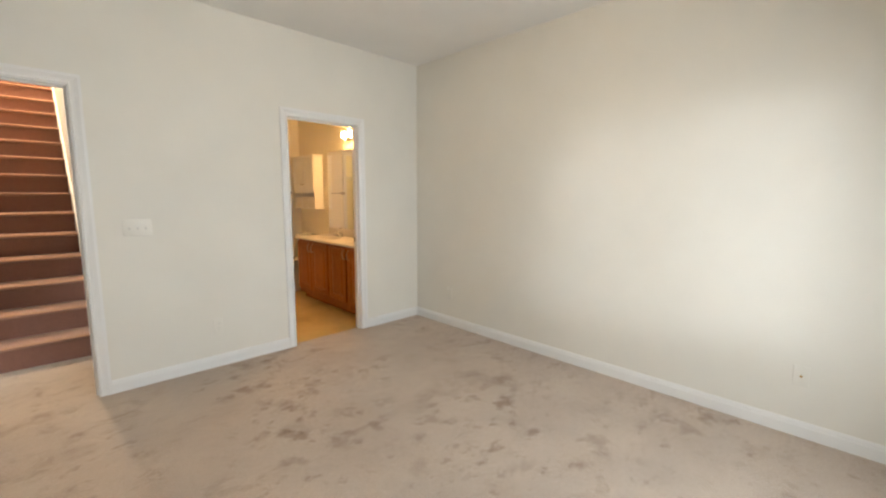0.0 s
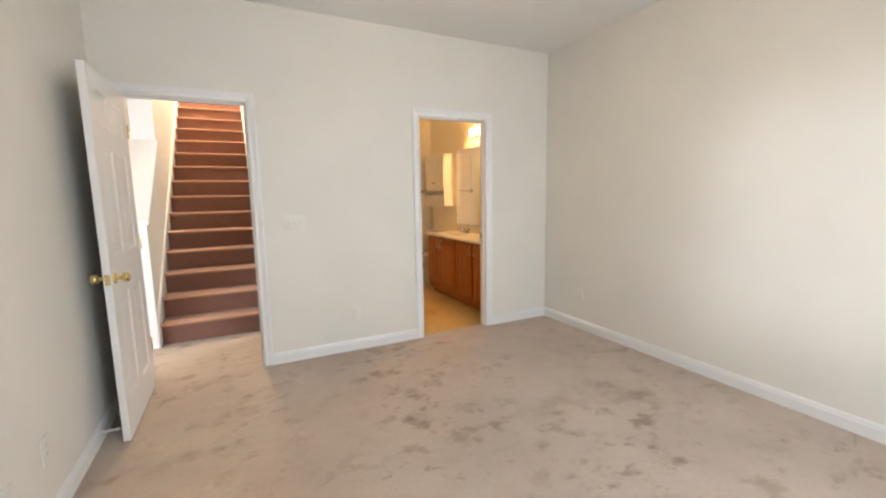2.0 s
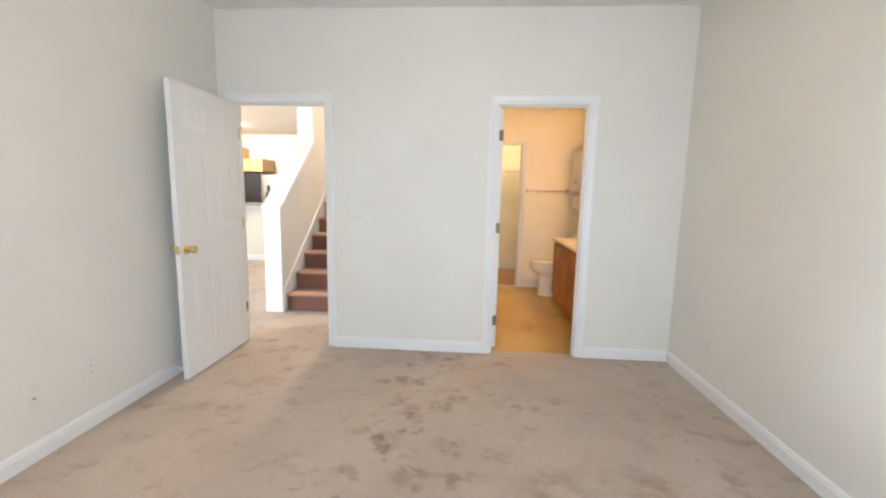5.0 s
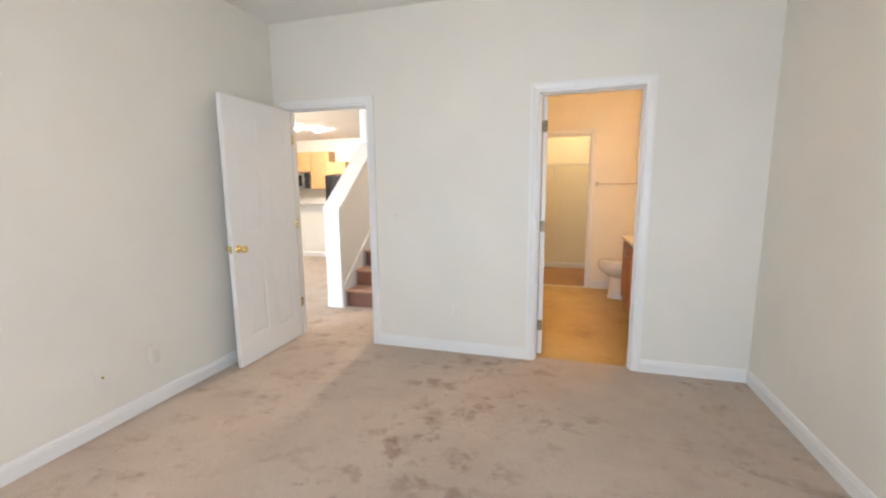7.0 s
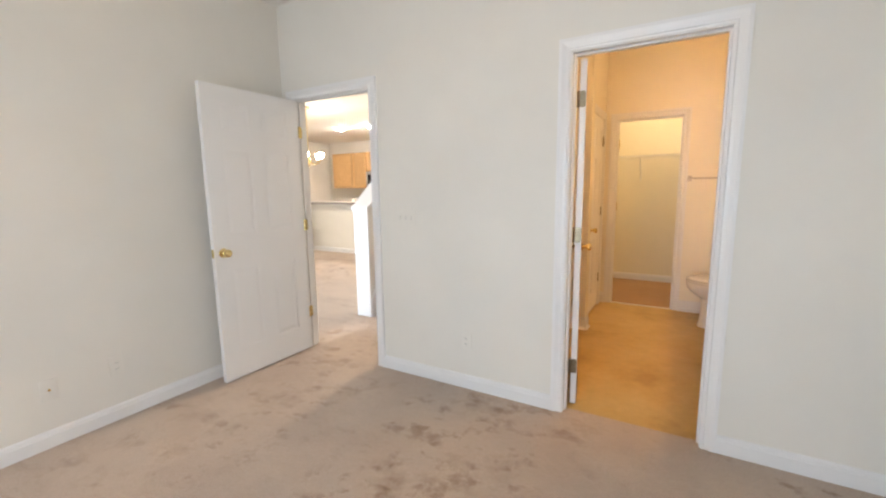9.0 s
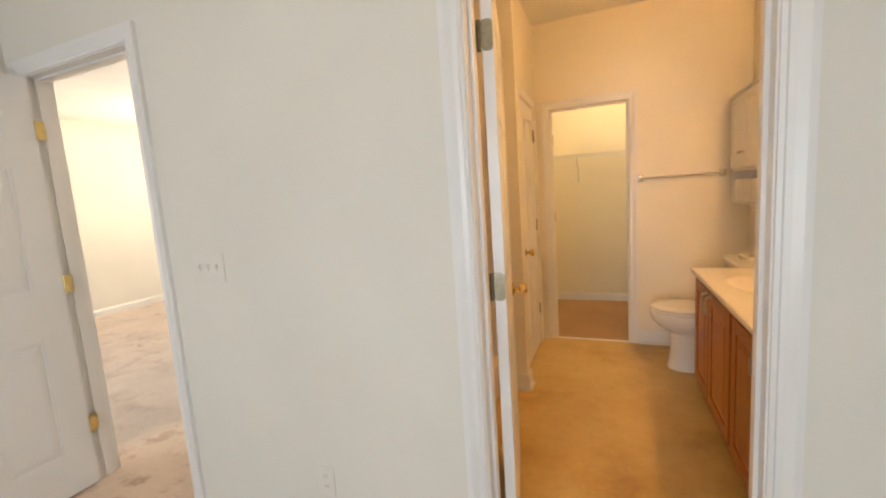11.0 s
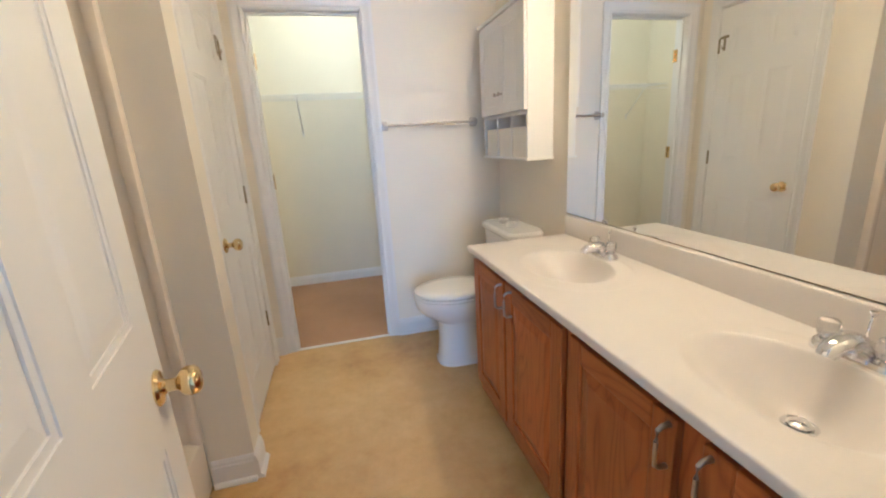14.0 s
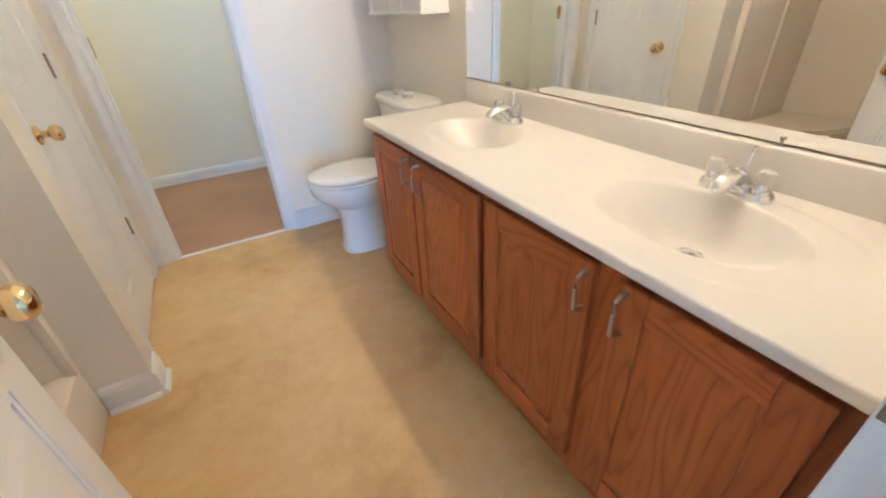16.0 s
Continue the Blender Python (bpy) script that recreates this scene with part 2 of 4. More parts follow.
def lathe(bm, profile, n=24, m=None, squash=(1, 1)):
    """Turned body round z from (radius, height) pairs, then moved by m."""
    rings = []
    for r, z in profile:
        if r < 1e-6:
            rings.append([bm.verts.new((0, 0, z))])
        else:
            rings.append([bm.verts.new((r * squash[0] * math.cos(2 * math.pi * k / n), r * squash[1] * math.sin(2 * math.pi * k / n), z)) for k in range(n)])
    for a, b in zip(rings, rings[1:]):
        for k in range(n):
            j = (k + 1) % n
            if len(a) == 1 and len(b) > 1:
                bm.faces.new((a[0], b[j], b[k]))
            elif len(b) == 1 and len(a) > 1:
                bm.faces.new((a[k], a[j], b[0]))
            elif len(a) > 1:
                bm.faces.new((a[k], a[j], b[j], b[k]))
    for r, flip in ((rings[0], True), (rings[-1], False)):
        if len(r) > 1:
            bm.faces.new(r[::-1] if flip else r)
    if m is not None:
        bmesh.ops.transform(bm, matrix=m, verts=[v for r in rings for v in r])
    return bm


def tube(bm, pts, r, n=10):
    """Round bar along a line of points."""
    pts = [Vector(p) for p in pts]
    rings = []
    for k, p in enumerate(pts):
        d = (pts[min(k + 1, len(pts) - 1)] - pts[max(k - 1, 0)]).normalized()
        side = d.cross(Vector((0, 0, 1)) if abs(d.z) < 0.95 else Vector((1, 0, 0))).normalized()
        up = side.cross(d)
        rr = r[k] if isinstance(r, (list, tuple)) else r
        rings.append([bm.verts.new(p + rr * (math.cos(2 * math.pi * j / n) * side + math.sin(2 * math.pi * j / n) * up)) for j in range(n)])
    for a, b in zip(rings, rings[1:]):
        for j in range(n):
            bm.faces.new((a[j], a[(j + 1) % n], b[(j + 1) % n], b[j]))
    bm.faces.new(rings[0][::-1])
    bm.faces.new(rings[-1])
    return bm


def extrude(bm, outline, d, m=None):
    """Prism of an outline in (x, z), from y = 0 to y = d."""
    a = [bm.verts.new((x, 0, z)) for x, z in outline]
    b = [bm.verts.new((x, d, z)) for x, z in outline]
    bm.faces.new(a)
    bm.faces.new(b[::-1])
    for k in range(len(a)):
        j = (k + 1) % len(a)
        bm.faces.new((a[k], b[k], b[j], a[j]))
    if m is not None:
        bmesh.ops.transform(bm, matrix=m, verts=a + b)
    return bm


def smooth_by_angle(me, deg=35):
    me.polygons.foreach_set("use_smooth", [True] * len(me.polygons))
    me.set_sharp_from_angle(angle=radians(deg))


def mesh_of(name, bm, material, smooth=False):
    bmesh.ops.recalc_face_normals(bm, faces=bm.faces)
    me = bpy.data.meshes.new(name)
    bm.to_mesh(me)
    bm.free()
    me.materials.append(material)
    if smooth:
        smooth_by_angle(me)
    return me


def part(name, bm, material, parent, label="", smooth=False, m=None):
    ob = new(name, mesh_of(name, bm, material, smooth))
    ob.parent = parent
    if m is not None:
        ob.matrix_basis = m
    return tagged(ob, label)


def thing(name, m, label, category, group=""):
    ob = new(name)
    ob.empty_display_size = 0.1
    ob.matrix_basis = m
    return tagged(ob, label, category, group)


def boxes(*bs, bevel=0.0):
    bm = bmesh.new()
    for b in bs:
        box(bm, *b, bevel=bevel)
    return bm


def structure(name, bm, material, label, category, smooth=False):
    return tagged(new(name, mesh_of(name, bm, material, smooth)), label, category, kind="structure")


# ---- plan ----
W, E, N, S = -0.518, 3.243, 3.68, -0.75       # bedroom faces
NB = 3.785                                   # bath and hall face of the north wall
H = 2.765                                    # ceilings
HL, HR = -0.385, 0.376                       # hall doorway, clear
BL, BR = 1.782, 2.480                        # bath doorway, clear
DH = 2.045                                   # clear door height
BW, BE, BN = 1.543, 3.125, 6.32              # bathroom faces
CL, CR = 1.665, 2.285                        # closet doorway, clear
J = 0.018                                    # jamb boards
T = 0.115
SL, SR = -0.456, 0.465                       # stair flight
KX, KY, KN = -4.68, 7.40, 11.0               # living room west wall, its end, kitchen back wall
LN = 5.550, 6.165                            # linen door
LX = -7.4
ST = -0.85

# floors
structure("floor_bedroom", boxes((W - T, E + T, ST, 3.742, -0.1, 0)), CARPET, "stained beige cut-pile bedroom carpet", "carpet")
structure("floor_hall", boxes((KX - T, W - T, ST, KY, -0.1, 0), (LX, W - T, KY, KN, -0.1, 0), (W - T, SR, 3.742, KN, -0.1, 0)), CARPET, "worn tan carpet of the hall and living room", "carpet")
structure("floor_bathroom", boxes((0.55, BE + T, 3.742, BN + 0.01, -0.1, 0)), VINYL, "mottled ochre sheet vinyl bathroom floor", "vinyl floor")
structure("floor_closet", boxes((0.65, 3.3, BN + 0.01, 7.9, -0.1, 0)), CLOSET_CARPET, "brown closet carpet", "carpet")

# walls
structure("wall_north", boxes(
    (W - T, HL - J, N, NB, 0, H), (HL - J, HR + J, N, NB, DH + J, H), (HR + J, BL - J, N, NB, 0, H),
    (BL - J, BR + J, N, NB, DH + J, H), (BR + J, E + T, N, NB, 0, H)), WALL, "off-white painted bedroom wall with two doorways", "wall")
structure("wall_west", boxes((W - T, W, ST, N, 0, H)), WALL, "off-white painted bedroom wall", "wall")
structure("wall_east", boxes((E, E + T, ST, N, 0, H)), WALL, "off-white painted bedroom wall lit from the window", "wall")
WX0, WX1, WZ0, WZ1 = 1.00, 2.45, 0.55, 2.10
structure("wall_south", boxes(
    (W, WX0, ST, S, 0, H), (WX1, E, ST, S, 0, H), (WX0, WX1, ST, S, 0, WZ0), (WX0, WX1, ST, S, WZ1, H)), WALL, "off-white painted bedroom wall with the window", "wall")
structure("wall_bath_east", boxes((BE, BE + T, NB, BN + T, 0, H)), BATH_WALL, "cream painted bathroom wall behind the vanity", "wall")
structure("wall_bath_north", boxes(
    (0.64, CL - J, BN, BN + T, 0, H), (CL - J, CR + J, BN, BN + T, DH + J, H), (CR + J, BE, BN, BN + T, 0, H)), BATH_WALL, "cream painted bathroom wall with the closet doorway", "wall")
structure("wall_bath_west", boxes(
    (BW - T, BW, 5.35, LN[0] - J, 0, H), (BW - T, BW, LN[0] - J, LN[1] + J, DH + J, H), (BW - T, BW, LN[1] + J, BN, 0, H),
    (BW - 0.9, BW - 0.8, 5.35, BN, 0, H)), BATH_WALL, "cream painted bathroom wall with the linen door", "wall")
structure("wall_shower_stub", boxes((0.58, 1.597, 5.238, 5.35, 0, H)), BATH_WALL, "cream painted stub wall beside the shower", "wall")
structure("wall_stair_east", boxes((SR, 0.58, NB, KN, 0, 5.2)), WALL, "off-white painted stairwell wall", "wall")
for _n, _b in (("wall_closet_west", (0.68, 0.80, BN + T, 7.74, 0, H)), ("wall_closet_north", (0.68, 3.2, 7.74, 7.85, 0, H)), ("wall_closet_east", (3.08, 3.2, BN + T, 7.74, 0, H))):
    structure(_n, boxes(_b), CLOSET_WALL, "pale cream painted closet wall", "wall")
structure("wall_living_west", boxes((KX - T, KX, ST, -0.45, 0, H), (KX - T, KX, 1.75, KY, 0, H), (KX - T, KX, -0.45, 1.75, 2.1, H), (LX, KX - T, KY - T, KY, 0, H), (LX - T, LX, KY - T, KN, 0, H)), WALL, "off-white painted living room wall with the patio doorway", "wall")
structure("wall_kitchen_north", boxes((LX, SR, KN, KN + T, 0, 5.2)), WALL, "off-white painted kitchen back wall", "wall")
structure("wall_living_south", boxes((KX, W - T, ST, S, 0, H)), WALL, "off-white painted living room wall", "wall")

# ceilings
structure("ceiling_bedroom", boxes((W - T, E + T, ST, NB, H, H + 0.1)), CEIL, "white textured bedroom ceiling", "ceiling")
structure("ceiling_bathroom", boxes((0.55, 3.3, NB, 7.9, H, H + 0.1)), CEIL, "white bathroom ceiling", "ceiling")
structure("ceiling_living", boxes((LX, W - T, ST, NB, H, H + 0.1), (LX, -0.63, NB, KN, H, H + 0.1), (-0.63, SR, NB, 4.75, H, H + 0.1)), CEIL, "white living room and hall ceiling", "ceiling")
structure("ceiling_stairwell", boxes((-0.8, 0.6, 4.6, KN, 5.2, 5.3), (-0.63, SR, 4.65, 4.75, H + 0.1, 5.2)), CEIL, "white ceiling high over the stairs", "ceiling")

# stairs
RISE, RUN, Y0, STEPS = 0.198, 0.25, 4.67, 15
stairs = tagged(new("stairs"), "straight flight of stairs in brown carpet", "stairs", kind="structure")
tread_mesh = None
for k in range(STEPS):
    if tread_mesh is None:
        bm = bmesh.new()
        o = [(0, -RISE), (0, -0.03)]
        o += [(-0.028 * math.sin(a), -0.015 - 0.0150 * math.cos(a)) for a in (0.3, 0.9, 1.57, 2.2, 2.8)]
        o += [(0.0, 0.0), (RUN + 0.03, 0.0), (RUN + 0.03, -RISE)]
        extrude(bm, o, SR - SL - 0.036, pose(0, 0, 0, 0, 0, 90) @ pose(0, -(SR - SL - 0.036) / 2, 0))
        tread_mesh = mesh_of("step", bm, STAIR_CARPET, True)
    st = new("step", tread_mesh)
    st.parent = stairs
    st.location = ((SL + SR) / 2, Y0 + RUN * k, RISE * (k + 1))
structure("landing_floor", boxes((SL, SR, Y0 + RUN * STEPS + 0.03, KN, 2.7, RISE * STEPS)), STAIR_CARPET, "brown carpeted upper landing", "carpet")

# ---- trim ----
def baseboard(name, runs, h=0.094, d=0.014, material=None, shoe=False, label="white painted baseboard"):
    """runs: (x, y) start, (x, y) end; the board stands to the left of the way."""
    root = tagged(new(name), label, "baseboard", kind="structure")
    for (x0, y0), (x1, y1) in runs:
        v = Vector((x1 - x0, y1 - y0))
        ln, ang = v.length, math.degrees(math.atan2(v.y, v.x))
        o = [(0, 0), (d, 0), (d, h - 0.028), (d - 0.003, h - 0.022), (d - 0.004, h - 0.012), (d - 0.009, h - 0.003), (d - 0.011, h), (0, h)]
        if shoe:
            o = [(0, 0), (d + 0.014, 0), (d + 0.013, 0.008), (d + 0.008, 0.016), (d, 0.019)] + o[2:]
        bm = extrude(bmesh.new(), o, ln, pose(x0, y0, 0, 0, 0, ang) @ Matrix(((0, 1, 0, 0), (1, 0, 0, 0), (0, 0, 1, 0), (0, 0, 0, 1))))
        part("board", bm, material or TRIM, root)
    return root


C = 0.066                                    # casing width
PR = 0.017                                   # casing depth
baseboard("baseboard_bedroom", [((HL - C, N), (W + 0.014, N)), ((BL - C, N), (HR + C, N)), ((E - 0.014, N), (BR + C, N)), ((W, N), (W, S)), ((E, S), (E, N)), ((W, S), (E, S))])
baseboard("baseboard_bathroom", [((1.597, 5.35), (1.597, 5.224)), ((1.597, 5.238), (1.436, 5.238)), ((BE, BN), (CR + C, BN)), ((CL - C, BN), (BW, BN)), ((BE, 5.43), (BE, BN))], 0.115, 0.014, None, True)
baseboard("baseboard_closet", [((3.08, 7.74), (0.80, 7.74)), ((0.80, 7.74), (0.80, BN + T)), ((3.08, BN + T), (3.08, 7.74))], 0.09)
baseboard("baseboard_hall", [((SR, NB), (SR, Y0)), ((KX, KY), (KX, 1.75)), ((-0.645, 4.60), (-0.645, 9.5))], 0.10)


def casing(name, plane, x0, x1, top, out, label, along="x", low=0.0, right=True):
    """Moulded casing round an opening from x0 to x1 up to top, on the face at plane; out: +1 or -1, the side it stands on."""
    root = tagged(new(name), label, "door casing", kind="structure")
    prof = [(0, 0), (0, PR * 0.55), (0.010, PR * 0.75), (0.016, PR * 0.5), (0.030, PR * 0.62), (0.050, PR), (C, PR), (C, 0)]

    def board(a, b, inner, sign, horizontal):
        bm = bmesh.new()
        rows = []
        for s, mit in ((a, 0), (b, 1)):
            ring = []
            for u, v in prof:
                w = inner + sign * u
                q = s + (u if mit else 0) if not horizontal else s + (u if mit else -u)
                p = (w, plane + out * v, q) if not horizontal else (q, plane + out * v, w)
                ring.append(bm.verts.new(p if along == "x" else (p[1], p[0], p[2])))
            rows.append(ring)
        n = len(prof)
        for k in range(n):
            bm.faces.new((rows[0][k], rows[0][(k + 1) % n], rows[1][(k + 1) % n], rows[1][k]))
        bm.faces.new(rows[0])
        bm.faces.new(rows[1][::-1])
        part("casing_board", bm, TRIM, root)

    board(low, top, x0, -1, False)
    if right:
        board(low, top, x1, 1, False)
    board(x0, x1, top, 1, True)
    return root


def jamb(name, p0, p1, x0, x1, top, stop_at, label, along="x"):
    """Jamb boards through the wall from p0 to p1, with a door stop."""
    root = tagged(new(name), label, "door frame", kind="structure")

    def put(nm, *b):
        if along != "x":
            b = (b[2], b[3], b[0], b[1], b[4], b[5])
        part(nm, boxes(b, bevel=0.0015), TRIM, root)

    put("side_jamb", x0 - J, x0, p0, p1, 0, top + J)
    put("side_jamb", x1, x1 + J, p0, p1, 0, top + J)
    put("head_jamb", x0, x1, p0, p1, top, top + J)
    s0, s1 = stop_at
    put("stop_strip", x0, x0 + 0.011, s0, s1, 0, top)
    put("stop_strip", x1 - 0.011, x1, s0, s1, 0, top)
    put("stop_strip", x0 + 0.011, x1 - 0.011, s0, s1, top - 0.011, top)
    return root


jamb("door_frame_hall", N - 0.001, NB + 0.001, HL, HR, DH, (N + 0.037, N + 0.07), "white painted hall door frame")
jamb("door_frame_bath", N - 0.001, NB + 0.001, BL, BR, DH, (NB - 0.070, NB - 0.037), "white painted bathroom door frame")
jamb("door_frame_closet", BN - 0.001, BN + T + 0.001, CL, CR, DH, (BN + 0.04, BN + 0.07), "white painted closet door frame")
jamb("door_frame_linen", BW - T - 0.001, BW + 0.001, LN[0], LN[1], DH, (BW - 0.07, BW - 0.037), "white painted linen door frame", "y")
casing("trim_hall", N, HL - 0.005, HR + 0.005, DH + 0.005, -1, "white moulded casing round the hall doorway")
casing("trim_hall_far", NB, HL - 0.005, HR + 0.005, DH + 0.005, 1, "white moulded casing on the hall side")
casing("trim_bath", N, BL - 0.005, BR + 0.005, DH + 0.005, -1, "white moulded casing round the bathroom doorway")
casing("trim_bath_far", NB, BL - 0.005, BR + 0.005, DH + 0.005, 1, "white moulded casing on the bathroom side", right=False)
casing("trim_closet", BN, CL - 0.005, CR + 0.005, DH + 0.005, -1, "white moulded casing round the closet doorway")
casing("trim_linen", BW, LN[0] - 0.005, LN[1] + 0.005, DH + 0.005, 1, "white moulded casing round the linen door", "y")


# ---- doors ----
def raised(bm, x0, x1, z0, z1, y, out, cut=0.022, lift=0.006):
    """Raised field of a panel, on the face at y."""
    a = [bm.verts.new((x, y, z)) for x, z in ((x0, z0), (x1, z0), (x1, z1), (x0, z1))]
    b = [bm.verts.new((x, y + out * lift, z)) for x, z in ((x0 + cut, z0 + cut), (x1 - cut, z0 + cut), (x1 - cut, z1 - cut), (x0 + cut, z1 - cut))]
    for k in range(4):
        j = (k + 1) % 4
        bm.faces.new((a[k], a[j], b[j], b[k]))
    bm.faces.new(b)
    bm.faces.new(a[::-1])


def knob_on(parent, x, z, y, out, name="knob", material=None):
    bm = bmesh.new()
    prof = [(0.0, 0), (0.032, 0), (0.033, 0.003), (0.029, 0.008), (0.016, 0.011), (0.0115, 0.016), (0.0115, 0.030), (0.016, 0.034),
            (0.024, 0.040), (0.0275, 0.050), (0.0265, 0.060), (0.021, 0.067), (0.012, 0.0705), (0.0, 0.0712)]
    lathe(bm, prof, 28, pose(x, y, z, -90 * out))
    return part(name, bm, material or BRASS, parent, "polished brass knob", True)


def hinge_on(parent, x, z, y, flip=1, material=None):
    """Butt hinge: a knuckle at (x, y) and a leaf on the door's edge."""
    bm = bmesh.new()
    lathe(bm, [(0.0, -0.049), (0.004, -0.047), (0.0062, -0.044), (0.0062, 0.044), (0.004, 0.047), (0.0, 0.049)], 12, pose(x, y, z))
    return part("hinge", bm, material or BRASS_OLD, parent, "aged brass hinge", True)


def panel_door(name, m, width, label, height=2.027, knob=True, thick=0.035, knob_z=0.915, hinges=(0.24, 1.06, 1.84), hinge_side=1, hinge_mat=None, knob_x=None):
    """Six-panel door; the hinge edge at x = 0, standing 12 mm over the floor."""
    d = thing(name, m, label, "door")
    stile, mull = 0.112 * width / 0.76, 0.10 * width / 0.76
    pw = (width - 2 * stile - mull) / 2
    cols = ((stile, stile + pw), (stile + pw + mull, width - stile))
    zs = ((0.205, 0.80), (1.03, 1.615), (1.725, 1.915))
    rails = ((0.0, 0.205), (0.80, 1.03), (1.615, 1.725), (1.915, height))
    h = thick / 2
    bm = bmesh.new()
    for x0, x1 in ((0, stile), (width - stile, width)):
        box(bm, x0, x1, -h, h, 0, height)
    for z0, z1 in rails:
        box(bm, stile, width - stile, -h, h, z0, z1)
    for z0, z1 in zs:
        box(bm, stile + pw, stile + pw + mull, -h, h, z0, z1)
    bmesh.ops.remove_doubles(bm, verts=bm.verts, dist=1e-5)
    slab = part("slab", bm, DOOR, d)
    for x0, x1 in cols:
        for z0, z1 in zs:
            bm = bmesh.new()
            box(bm, x0, x1, -h + 0.006, h - 0.006, z0, z1)
            for o in (1, -1):
                raised(bm, x0 + 0.012, x1 - 0.012, z0 + 0.012, z1 - 0.012, o * (h - 0.0058), o, 0.030, 0.0042)
                for a0, a1, b0, b1 in ((x0, x0 + 0.012, z0, z1), (x1 - 0.012, x1, z0, z1), (x0 + 0.012, x1 - 0.012, z0, z0 + 0.012), (x0 + 0.012, x1 - 0.012, z1 - 0.012, z1)):
                    box(bm, a0, a1, *sorted((o * (h - 0.007), o * (h - 0.0025))), b0, b1)
            part("panel", bm, DOOR, d)
    if knob:
        kx = knob_x or width - 0.062
        knob_on(d, kx, knob_z, h, 1)
        knob_on(d, kx, knob_z, -h, -1)
        part("latch_plate", boxes((width - 0.0005, width + 0.0015, -0.0125, 0.0125, 0.887, 0.944), bevel=0.0004), BRASS, d, "brass latch plate")
    for z in hinges:
        hinge_on(d, -0.003, z, hinge_side * (h + 0.004), material=hinge_mat)
    return d


def extrude_plate(w, h, d, r=0.012):
    o = []
    for cx, cz, a0 in ((w / 2 - r, -h / 2 + r, -90), (w / 2 - r, h / 2 - r, 0), (-w / 2 + r, h / 2 - r, 90), (-w / 2 + r, -h / 2 + r, 180)):
        for k in range(5):
            a = radians(a0 + 22.5 * k)
            o.append((cx + r * math.cos(a), cz + r * math.sin(a)))
    return extrude(bmesh.new(), o, d, pose(0, -d / 2, 0))


def hinge_plate():
    """Plate with rounded corners and its screws, in the local x-z plane, facing -y."""
    bm = extrude_plate(0.034, 0.089, 0.0022)
    for sx, sz in ((-0.006, 0.030), (0.007, 0.0), (-0.006, -0.030)):
        lathe(bm, [(0.0, 0), (0.004, 0), (0.0034, 0.0012), (0, 0.0014)], 10, pose(sx, -0.0011, sz, 90))
    return bm


# hall door, standing open square to its wall
hall_door = panel_door("hall_door", pose(HL + 0.014, N - 0.004, 0.012, 0, 0, -90.3), 0.765, "white six-panel door standing open against the bedroom wall", hinges=(), hinge_side=-1)
for z in (0.325, 1.060, 1.800):
    bm = bmesh.new()
    lathe(bm, [(0.0, -0.0445), (0.0062, -0.044), (0.0062, 0.044), (0.0, 0.0445)], 14)
    hg = part("hinge", bm, BRASS, hall_door, "polished brass hinge", True, hall_door.matrix_basis.inverted() @ pose(HL + 0.034, N - 0.001, z))
    part("jamb_plate", hinge_plate(), BRASS, hg, "", True, pose(-0.0075, 0.0195, 0, 0, 0, 90 - 0.3))
# bathroom door, opened into the bathroom
bath_door = panel_door("bathroom_door", pose(BL + 0.033, NB + 0.010, 0.012, 0, 0, 101.3), 0.692, "white six-panel bathroom door standing open", knob_z=0.895, hinges=(), hinge_side=1)
# linen door, shut
linen_door = panel_door("linen_door", pose(BW - 0.0185, LN[1] - 0.002, 0.012, 0, 0, -90), LN[1] - LN[0] - 0.005, "white six-panel linen closet door, shut", knob_z=0.893, hinges=(0.312, 1.058, 1.80), hinge_side=1)

# open butt hinges of the bathroom door: plate on the door's edge, plate on the jamb, knuckle between them
for z in (0.255, 1.062, 1.825):
    bm = bmesh.new()
    for k in range(5):
        lathe(bm, [(0.0, -0.0445 + 0.0178 * k), (0.0064, -0.0442 + 0.0178 * k), (0.0064, -0.0270 + 0.0178 * k), (0.0, -0.0267 + 0.0178 * k)], 14)
    at = pose(BL + 0.008, NB + 0.006, z)
    hg = part("hinge", bm, BRASS_OLD, bath_door, "tarnished brass hinge", True, bath_door.matrix_basis.inverted() @ at)
    part("door_plate", hinge_plate(), BRASS_OLD, hg, "", True, pose(0.0245, 0.0015, 0, 0, 0, 11.3))
    part("jamb_plate", hinge_plate(), BRASS_OLD, hg, "", True, pose(-0.0065, -0.023, 0, 0, 0, 90))

# hinge plates left on the closet's jamb
for z in (0.25, 1.11, 1.80):
    hp = thing("hinge_plate", pose(CL + 0.0012, BN + 0.085, z), "bare brass hinge plate on the closet jamb", "hinge", "closet jamb hinges")
    part("plate", hinge_plate(), BRASS, hp, "", True, pose(0, 0, 0, 0, 0, 90))
    bm = bmesh.new()
    lathe(bm, [(0.0, -0.0445), (0.0064, -0.044), (0.0064, 0.044), (0.0, 0.0445)], 14, pose(0.006, 0.022, 0))
    part("knuckle", bm, BRASS, hp, "", True)

